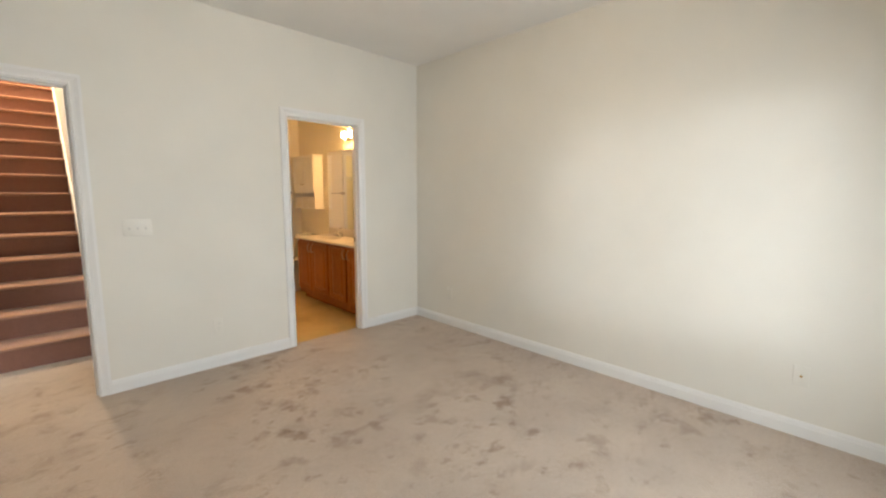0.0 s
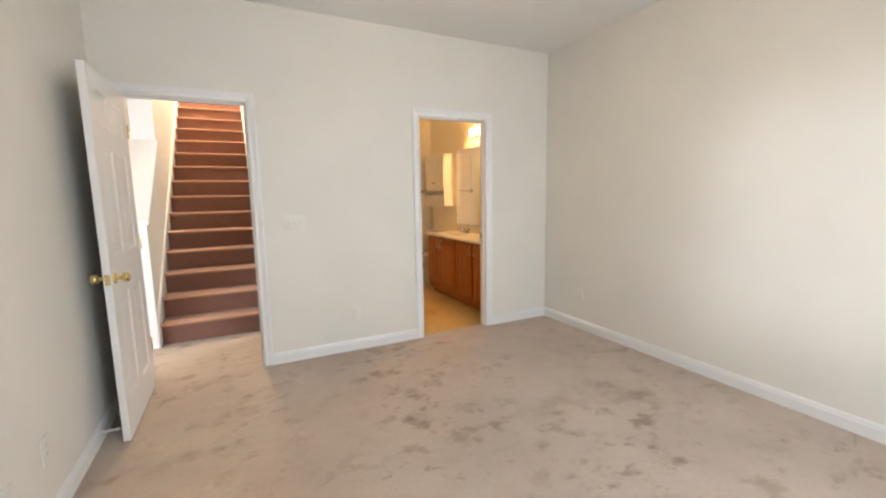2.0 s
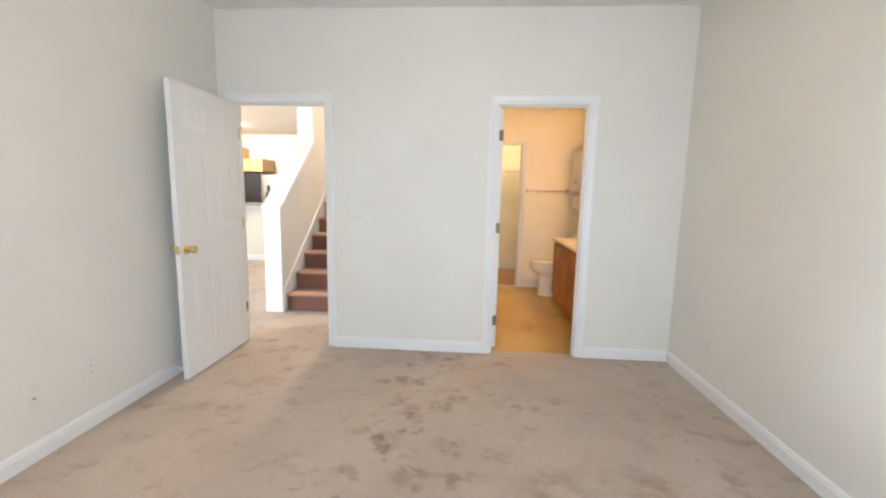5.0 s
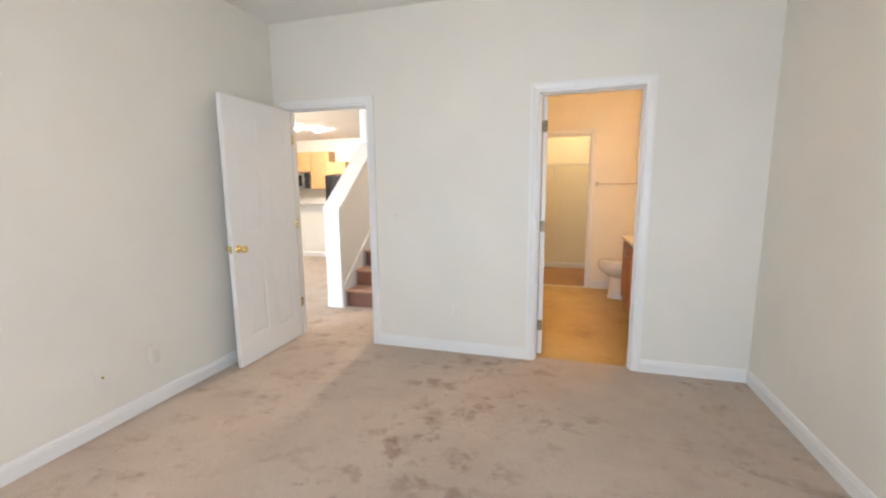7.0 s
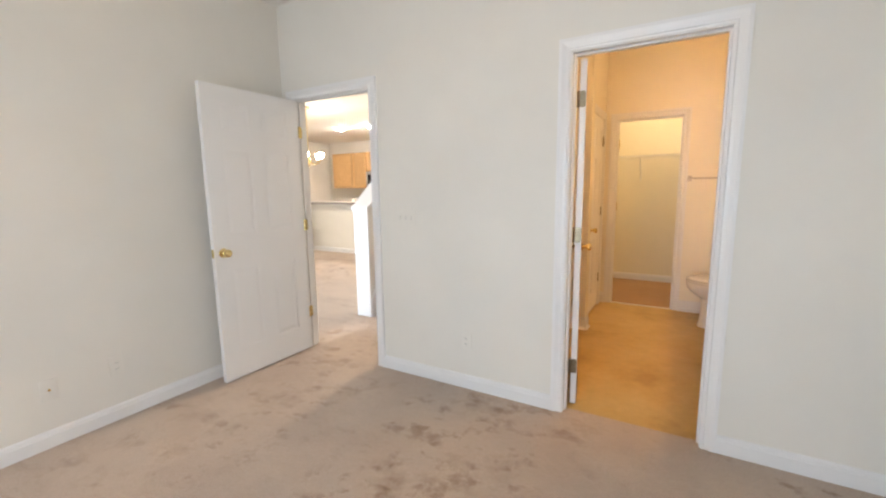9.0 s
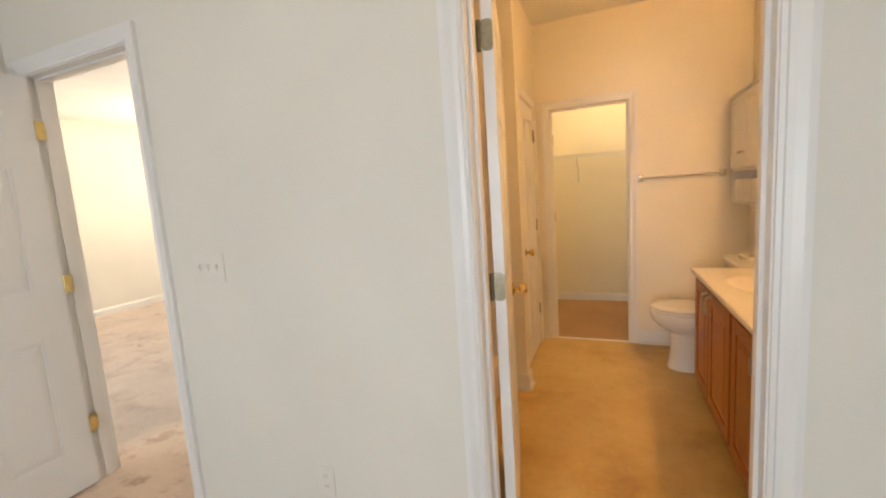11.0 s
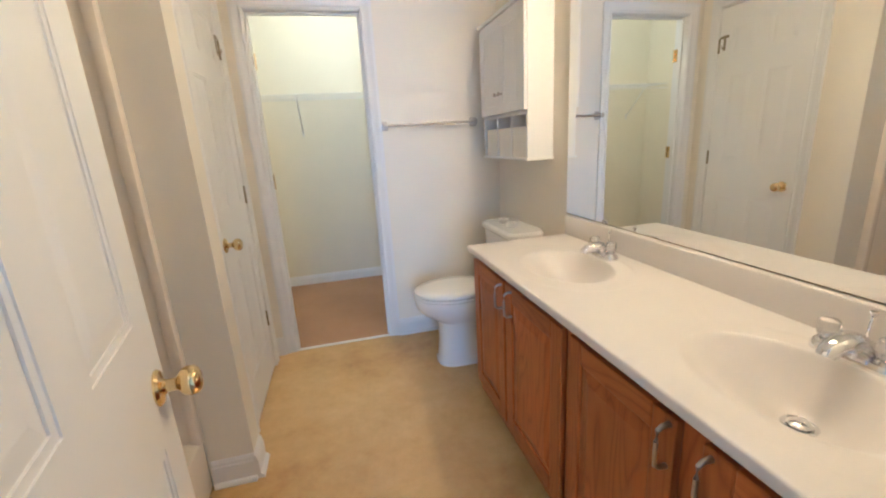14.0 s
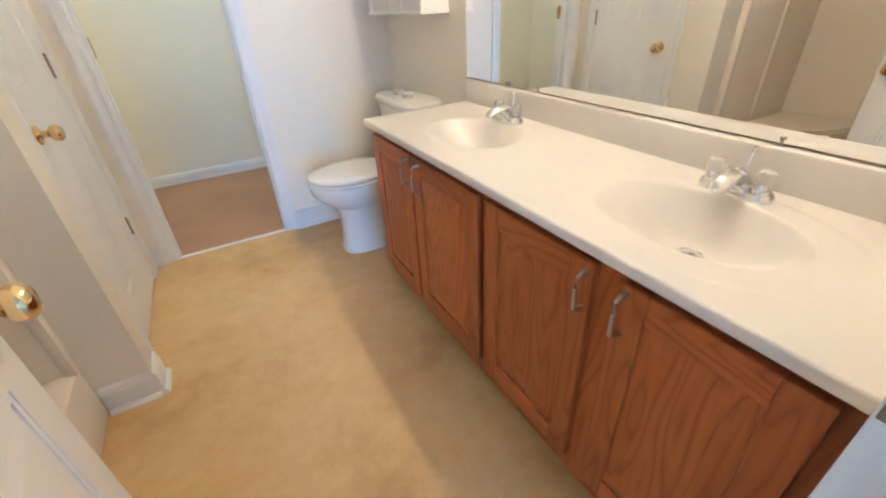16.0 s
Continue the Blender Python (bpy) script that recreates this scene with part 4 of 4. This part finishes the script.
# robe hook on the linen door
hook = thing("robe_hook", pose(BW, 6.125, 1.862), "tarnished over-door robe hook on the linen door", "hook")
bm = bmesh.new()
box(bm, 0.0005, 0.004, -0.008, 0.008, -0.085, 0.010, 0.001)
box(bm, 0.0045, 0.010, -0.030, 0.030, -0.010, 0.006, 0.002)
tube(bm, [(0.003, 0, -0.070), (0.016, 0, -0.074), (0.022, 0, -0.066), (0.023, 0, -0.056)], 0.004, 10)
part("body", bm, BRASS_OLD, hook, "", True)

# threshold strip
structure("threshold_closet", boxes((CL, CR, BN - 0.004, BN + 0.022, 0.0, 0.007), bevel=0.003), WIRE, "pale metal carpet edge strip", "threshold")
# strike plate on the bathroom door's jamb
sp = thing("strike_plate", pose(BR - 0.0005, NB - 0.022, 0.925), "aged brass strike plate on the white jamb", "strike plate")
bm = bmesh.new()
box(bm, -0.002, 0.0, -0.014, 0.020, -0.028, 0.028, 0.0008)
box(bm, -0.0035, -0.002, -0.008, 0.006, -0.016, 0.016)
part("plate", bm, BRASS_OLD, sp)

# closet shelf of wire
def wire_shelf(m, a, b, braces):
    """Ventilated shelf along local x from a to b, its wall on local y = 0."""
    shelf = thing("wire_shelf", m, "white wire closet shelf with a hanging rod", "shelf")
    bm = bmesh.new()
    for k in range(int((b - a - 0.01) / 0.0255)):
        x = a + 0.008 + 0.0255 * k
        tube(bm, [(x, -0.002, 0), (x, -0.30, 0), (x, -0.305, -0.045)], 0.0016, 4)
    part("wire_deck", bm, WIRE, shelf)
    for y, z in ((-0.006, -0.003), (-0.15, -0.003), (-0.303, -0.003), (-0.305, -0.047)):
        part("long_wire", tube(bmesh.new(), [(a, y, z), (b, y, z)], 0.0032, 6), WIRE, shelf)
    for x in braces:
        bm = tube(bmesh.new(), [(x, -0.30, -0.006), (x, -0.006, -0.30)], 0.005, 8)
        box(bm, x - 0.008, x + 0.008, -0.006, -0.001, -0.33, -0.27)
        part("brace", bm, WIRE, shelf, "", True)
    return shelf


wire_shelf(pose(0, 7.74, 1.735), 0.802, 3.078, (1.05, 1.80, 2.65))
# closet ceiling lamp
cl = thing("closet_light", pose(2.15, 6.85, H), "small lit globe on the closet ceiling", "ceiling light")
bm = bmesh.new()
lathe(bm, [(0, -0.02), (0.06, -0.02), (0.062, 0), (0, 0)], 24)
part("base", bm, CERAMIC, cl, "", True)
bm = bmesh.new()
lathe(bm, [(0, -0.115), (0.03, -0.105), (0.045, -0.075), (0.04, -0.04), (0.022, -0.02), (0, -0.02)], 20)
part("globe", bm, LAMP_CLOSET, cl, "lit bulb", True)

# ---- stairs' half wall, hall and living room ----
hw = tagged(new("half_wall_stairs"), "off-white stair half wall with white painted cap", "half wall", kind="structure")
KZ1, KZ2, KYY = 1.145, 1.945, 5.58
bm = bmesh.new()
extrude(bm, [(4.60, 0), (KYY, 0), (KYY, KZ2), (4.60, KZ1)], 0.160, Matrix(((0, -1, 0, SL - 0.004), (1, 0, 0, 0), (0, 0, 1, 0), (0, 0, 0, 1))))
part("wall", bm, WALL, hw)
part("wall", boxes((-0.645, SL - 0.004, KYY, KN, 0, 5.2)), WALL, hw)
part("end_board", boxes((-0.640, SL + 0.004, 4.580, 4.600, 0, KZ1 - 0.012), bevel=0.002), TRIM, hw, "white end board")
part("end_board", boxes((-0.660, SL + 0.006, KYY - 0.018, KYY, KZ2 + 0.02, H), bevel=0.002), TRIM, hw, "white end board")
bm = bmesh.new()
extrude(bm, [(4.555, KZ1 - 0.014), (4.555, KZ1 + 0.022), (4.585, KZ1 + 0.030), (KYY - 0.018, KZ2 + 0.030), (KYY - 0.018, KZ2 - 0.012), (4.600, KZ1)], 0.215, Matrix(((0, -1, 0, SL + 0.024), (1, 0, 0, 0), (0, 0, 1, 0), (0, 0, 0, 1))))
part("cap", bm, TRIM, hw, "white painted sloping cap")
for nm, x0 in (("skirt_board", SL - 0.004), ("skirt_board", SR - 0.018)):
    bm = bmesh.new()
    extrude(bm, [(4.60, 0), (4.60, 0.20), (Y0 - 0.02, 0.28), (Y0 + RUN * 14, 0.28 + RISE * 14), (Y0 + RUN * 14, RISE * 14 - 0.2), (Y0 + 0.3, 0)], 0.0175, Matrix(((0, -1, 0, x0 + 0.0177), (1, 0, 0, 0), (0, 0, 1, 0), (0, 0, 0, 1))))
    structure(nm, bm, TRIM, "white painted stair skirt board", "skirt board")

pn = tagged(new("peninsula_wall"), "off-white kitchen half wall with a pale bar top", "half wall", kind="structure")
part("wall", boxes((-6.2, -1.75, 7.80, 7.92, 0, 1.045)), WALL, pn)
bt = thing("bar_top", pose(0, 0, 1.046), "grey laminate bar top on the kitchen half wall", "bar top")
part("slab", boxes((-6.2, -1.70, 7.62, 8.02, 0, 0.036), bevel=0.006), GREY, bt)
baseboard("baseboard_kitchen", [((-1.75, 7.80), (-6.2, 7.80))], 0.10)
sink_run = thing("kitchen_base_cabinet", pose(0, 0, 0), "maple base cabinet behind the kitchen half wall", "cabinet")
part("body", boxes((-6.2, -1.75, 7.921, 8.52, 0.0, 0.87)), MAPLE, sink_run)
part("worktop", boxes((-6.2, -1.75, 7.921, 8.55, 0.87, 0.91), bevel=0.004), GREY, sink_run)
kf = thing("kitchen_faucet", pose(-3.52, 8.10, 0.91), "chrome gooseneck kitchen faucet at the sink", "faucet")
bm = bmesh.new()
tube(bm, [(0, 0, 0), (0, 0, 0.28)] + [(0.0, 0.08 - 0.08 * math.cos(radians(a)), 0.28 + 0.08 * math.sin(radians(a))) for a in range(20, 181, 20)] + [(0, 0.16, 0.22)], 0.014, 12)
lathe(bm, [(0, 0), (0.032, 0), (0.03, 0.015), (0.014, 0.03), (0, 0.03)], 16)
part("spout", bm, CHROME, kf, "", True)

back_run = thing("kitchen_back_cabinet", pose(0, 0, 0), "maple base cabinets along the kitchen back wall", "cabinet")
part("body", boxes((-7.39, -4.30, 10.40, 10.995, 0.0, 0.88)), MAPLE, back_run)
part("worktop", boxes((-7.39, -4.30, 10.37, 10.995, 0.88, 0.92), bevel=0.004), GREY, back_run)


def wall_unit(x0, x1, z0, z1, doors, y=10.68):
    u = thing("kitchen_wall_cabinet", pose(0, 0, 0), "pale maple kitchen wall cabinet with panel doors", "cabinet", "kitchen wall cabinets")
    part("body", boxes((x0, x1, y, 10.995, z0, z1)), MAPLE, u)
    for k in range(doors):
        a = x0 + (x1 - x0) * k / doors + 0.006
        b = x0 + (x1 - x0) * (k + 1) / doors - 0.006
        d = part("door", boxes((a + 0.04, b - 0.04, y - 0.012, y - 0.001, z0 + 0.04, z1 - 0.04)), MAPLE, u)
        for q in ((a, a + 0.06, z0 + 0.008, z1 - 0.008), (b - 0.06, b, z0 + 0.008, z1 - 0.008), (a + 0.06, b - 0.06, z0 + 0.008, z0 + 0.068), (a + 0.06, b - 0.06, z1 - 0.068, z1 - 0.008)):
            part("frame_bar", boxes((q[0], q[1], y - 0.020, y - 0.001, q[2], q[3]), bevel=0.003), MAPLE, d)
    return u


wall_unit(-6.96, -6.175, 1.38, 2.40, 1)
wall_unit(-6.17, -5.66, 1.38, 2.40, 1)
wall_unit(-5.63, -4.87, 1.86, 2.40, 2)
wall_unit(-4.865, -4.28, 1.38, 2.40, 1)
wall_unit(-4.22, -3.60, 1.77, 2.09, 2, 10.36)

mw = thing("microwave", pose(-5.25, 10.62, 1.39), "stainless over-range microwave with a dark window", "microwave")
part("body", boxes((-0.375, 0.375, 0, 0.37, 0, 0.45), bevel=0.006), STEEL, mw)
part("door", boxes((-0.365, 0.20, -0.022, -0.001, 0.01, 0.44), bevel=0.004), STEEL, mw)
part("window", boxes((-0.30, 0.13, -0.026, -0.0225, 0.07, 0.37), bevel=0.001), BLACK, mw, "dark glass window")
part("control_panel", boxes((0.21, 0.365, -0.020, -0.001, 0.01, 0.44), bevel=0.003), BLACK, mw, "dark control panel")
bm = bmesh.new()
tube(bm, [(0.17, -0.022, 0.06), (0.17, -0.055, 0.07), (0.17, -0.055, 0.38), (0.17, -0.022, 0.39)], 0.010, 10)
part("handle", bm, STEEL, mw, "", True)

fr = thing("refrigerator", pose(0, 0, 0), "tall stainless and black refrigerator under a maple cabinet", "refrigerator")
part("body", boxes((-4.20, -3.15, 10.36, 10.99, 0.02, 1.68), bevel=0.008), BLACK, fr)
part("door", boxes((-4.195, -3.645, 10.295, 10.358, 0.06, 1.735), bevel=0.012), BLACK, fr, "dark freezer door", True)
d2 = part("door", boxes((-3.635, -3.146, 10.285, 10.358, 0.06, 1.70), bevel=0.03), STEEL, fr, "grey refrigerator door", True)
part("dispenser", boxes((-3.505, -3.375, 10.268, 10.284, 1.02, 1.27), bevel=0.006), BLACK, d2, "dark water dispenser", True)
part("handle", boxes((-3.455, -3.405, 10.255, 10.284, 1.28, 1.45), bevel=0.008), BLACK, d2, "dark short handle", True)

for x, r, h, mt, nm, lb in ((-5.98, 0.065, 0.16, PLASTIC, "canister", "white canister on the kitchen counter"), (-6.12, 0.055, 0.13, PLASTIC, "canister", "white canister on the kitchen counter")):
    c = thing(nm, pose(x, 10.55, 0.92), lb, "canister", "counter canisters")
    bm = bmesh.new()
    lathe(bm, [(0, 0), (r, 0), (r, h), (r * 0.9, h + 0.015), (0, h + 0.02)], 20)
    part("jar", bm, mt, c, "", True)
to = thing("toaster", pose(-5.62, 10.55, 0.92), "black toaster on the kitchen counter", "toaster")
part("body", boxes((-0.14, 0.14, -0.09, 0.09, 0.01, 0.19), bevel=0.02), BLACK, to, "", True)
part("lever", boxes((0.1405, 0.155, -0.015, 0.015, 0.10, 0.115), bevel=0.003), STEEL, to)

# recessed lamps in the kitchen ceiling
rl = thing("dome_light", pose(-4.73, 8.77, H), "lit domed ceiling light with a white ring", "ceiling light", "kitchen ceiling lights")
bm = bmesh.new()
lathe(bm, [(0.062, -0.001), (0.082, -0.001), (0.085, -0.006), (0.078, -0.010), (0.062, -0.006)], 28)
part("ring", bm, TRIM, rl, "", True)
bm = bmesh.new()
lathe(bm, [(0, -0.05), (0.03, -0.045), (0.052, -0.028), (0.061, -0.004), (0.061, -0.001), (0, -0.001)], 28)
part("lens", bm, LAMP_DOWN, rl, "lit domed lens", True)
copy_thing(rl, pose(-3.93, 8.84, H))
copy_thing(rl, pose(-3.70, 9.30, H))

# chandelier
ch = thing("chandelier", pose(-3.4, 6.52, 1.86), "brass chandelier with lit candle bulbs", "chandelier")
bm = bmesh.new()
tube(bm, [(0, 0, 0.0), (0, 0, H - 1.86 - 0.02)], 0.006, 8)
part("stem", bm, BRASS, ch, "", True)
bm = bmesh.new()
lathe(bm, [(0, -0.12), (0.012, -0.115), (0.03, -0.07), (0.02, -0.03), (0.035, 0.01), (0.018, 0.05), (0, 0.06)], 18)
part("hub", bm, BRASS, ch, "", True)
bm = bmesh.new()
lathe(bm, [(0, H - 1.885), (0.05, H - 1.885), (0.065, H - 1.862), (0, H - 1.862)], 20)
part("canopy", bm, BRASS, ch, "", True)
for k in range(5):
    a = radians(72 * k + 20)
    c, s = math.cos(a), math.sin(a)
    bm = bmesh.new()
    tube(bm, [(0.02 * c, 0.02 * s, -0.02), (0.10 * c, 0.10 * s, -0.07), (0.20 * c, 0.20 * s, -0.05), (0.235 * c, 0.235 * s, 0.02)], 0.007, 8)
    lathe(bm, [(0, 0.02), (0.03, 0.022), (0.032, 0.03), (0, 0.032)], 14, pose(0.235 * c, 0.235 * s, 0))
    arm = part("arm", bm, BRASS, ch, "", True)
    bm = bmesh.new()
    lathe(bm, [(0, 0.032), (0.028, 0.032), (0.045, 0.07), (0.05, 0.11), (0.046, 0.115), (0, 0.112)], 16, pose(0.235 * c, 0.235 * s, 0))
    part("shade", bm, LAMP_SHADE, arm, "lit white glass shade", True)

# patio doors behind the living room, and the bedroom window
def sash_window(name, x0, x1, z0, z1, y, panes, label):
    w = tagged(new(name), label, "window", kind="structure")
    f = 0.05
    for b in ((x0, x0 + f, z0, z1), (x1 - f, x1, z0, z1), (x0 + f, x1 - f, z0, z0 + f), (x0 + f, x1 - f, z1 - f, z1)):
        part("window_frame", boxes((b[0], b[1], y - 0.03, y + 0.03, b[2], b[3]), bevel=0.003), TRIM, w)
    n = panes
    for k in range(n):
        a = x0 + f + (x1 - x0 - 2 * f) * k / n
        b = x0 + f + (x1 - x0 - 2 * f) * (k + 1) / n
        if k:
            part("mullion", boxes((a - 0.02, a + 0.02, y - 0.025, y + 0.025, z0 + f, z1 - f), bevel=0.003), TRIM, w)
        p = part("pane", boxes((a + (0.02 if k else 0), b - (0.02 if k < n - 1 else 0), y - 0.003, y + 0.003, z0 + f, z1 - f)), GLASS, w)
        p.visible_shadow = False
    return w


sash_window("window_1", WX0, WX1, WZ0, WZ1, -0.81, 2, "white double window of the bedroom")
sash_window("patio_door", -0.45, 1.75, 0.0, 2.1, 0.0, 2, "white sliding glass patio door").matrix_basis = pose(KX - 0.06, 0, 0, 0, 0, 90)
casing("trim_window", S, WX0, WX1, WZ1, 1, "white moulded window casing", low=WZ0)
structure("window_sill", boxes((WX0 - 0.09, WX1 + 0.09, S - 0.001, S + 0.05, WZ0 - 0.03, WZ0 - 0.001), bevel=0.005), TRIM, "white painted window sill", "sill")
structure("ground", boxes((-300, 300, -300, -0.852, -0.35, -0.15), (-300, KX - T - 0.01, -0.852, KY - T - 0.01, -0.35, -0.15)), plain("lawn", (0.06, 0.09, 0.035), 0.9, 0, 0.4, 3), "green lawn outside the windows", "lawn")

# ---- bedroom fittings ----
bl = thing("pendant_light", pose(1.40, 1.58, H), "lit white glass globe light hung from the ceiling", "ceiling light", "globe lights")
bm = bmesh.new()
lathe(bm, [(0, -0.10), (0.010, -0.10), (0.010, -0.03), (0.055, -0.022), (0.065, 0), (0, 0)], 28)
part("stem", bm, BRASS, bl, "", True)
bm = bmesh.new()
lathe(bm, [(0, -0.30), (0.05, -0.292), (0.09, -0.26), (0.105, -0.21), (0.095, -0.16), (0.06, -0.115), (0.03, -0.10), (0, -0.10)], 32)
part("bowl", bm, LAMP_SOFT, bl, "lit white glass globe", True)
sl = copy_thing(bl, pose(0.2, 7.3, 5.2))
sl["label"] = "lit white glass light high over the stairs"
for c in sl.children:
    if c.name.startswith("bowl"):
        c.data = c.data.copy()
        c.data.transform(Matrix.Scale(2.3, 4))
        c.data.materials[0] = LAMP_STAIR


def plate(name, m, w, h, label, category, slots=0, toggles=0, jack=False, group=""):
    """Wall plate facing -y in its own space."""
    p = thing(name, m, label, category, group)
    part("cover", boxes((-w / 2, w / 2, -0.0065, -0.0003, -h / 2, h / 2), bevel=0.0025), PLASTIC, p, "", True)
    for k in range(toggles):
        x = (k - (toggles - 1) / 2) * 0.046
        t = part("toggle", boxes((x - 0.004, x + 0.004, -0.016, -0.0066, 0.000, 0.014), bevel=0.0015), PLASTIC, p)
        part("slot", boxes((x - 0.006, x + 0.006, -0.0072, -0.0066, -0.013, 0.013)), plain_shadow, t)
    for k in range(slots):
        z = 0.019 if k else -0.019
        r = part("receptacle", boxes((-0.016, 0.016, -0.0082, -0.0066, z - 0.014, z + 0.014), bevel=0.0007), PLASTIC, p)
        for x in (-0.0065, 0.0065):
            part("slit", boxes((x - 0.001, x + 0.001, -0.0086, -0.0083, z - 0.003, z + 0.006)), BLACK, r)
    if jack:
        bm = bmesh.new()
        lathe(bm, [(0, 0), (0.007, 0), (0.007, 0.003), (0.0045, 0.003), (0.0045, 0.010), (0, 0.010)], 12, pose(0, -0.0066, 0, 90))
        part("jack", bm, BRASS, p, "brass cable jack", True)
    return p


# Darker ivory with the shade inside the toggle slots put into the colour.
plain_shadow = plain("slot_shade", (0.62, 0.60, 0.55), 0.6)
plate("switch_plate", pose(0.672, N, 1.145), 0.165, 0.116, "ivory three-toggle light switch plate on the wall", "light switch", toggles=3)
plate("wall_outlet", pose(1.14, N, 0.33), 0.072, 0.116, "ivory duplex wall outlet above the baseboard", "outlet", slots=2, group="bedroom outlets")
plate("wall_outlet", pose(W, 2.352, 0.33, 0, 0, 90), 0.072, 0.116, "ivory duplex wall outlet above the baseboard", "outlet", slots=2, group="bedroom outlets")
plate("wall_outlet", pose(E, 3.15, 0.343, 0, 0, -90), 0.072, 0.116, "ivory duplex wall outlet above the baseboard", "outlet", slots=2, group="bedroom outlets")
plate("cable_plate", pose(W, 2.046, 0.315, 0, 0, 90), 0.072, 0.116, "ivory cable wall plate with a brass jack", "cable plate", jack=True, group="bedroom cable plates")
plate("cable_plate", pose(E, 0.306, 0.36, 0, 0, -90), 0.072, 0.116, "ivory cable wall plate with a brass jack", "cable plate", jack=True, group="bedroom cable plates")

ds = thing("door_stop", pose(W + 0.014, 2.985, 0.06), "white spring door stop on the baseboard", "door stop")
bm = bmesh.new()
pts = [(0.004 + 0.062 * k / 140, 0.0075 * math.cos(k * 0.75), 0.0075 * math.sin(k * 0.75)) for k in range(141)]
tube(bm, pts, 0.0014, 5)
part("spring", bm, WIRE, ds, "", True)
bm = bmesh.new()
lathe(bm, [(0, 0), (0.011, 0), (0.011, 0.004), (0, 0.004)], 14, pose(0, 0, 0, 0, 90))
lathe(bm, [(0, 0.065), (0.0095, 0.065), (0.0095, 0.080), (0.007, 0.082), (0, 0.082)], 14, pose(0, 0, 0, 0, 90))
part("tip", bm, PLASTIC, ds, "", True)
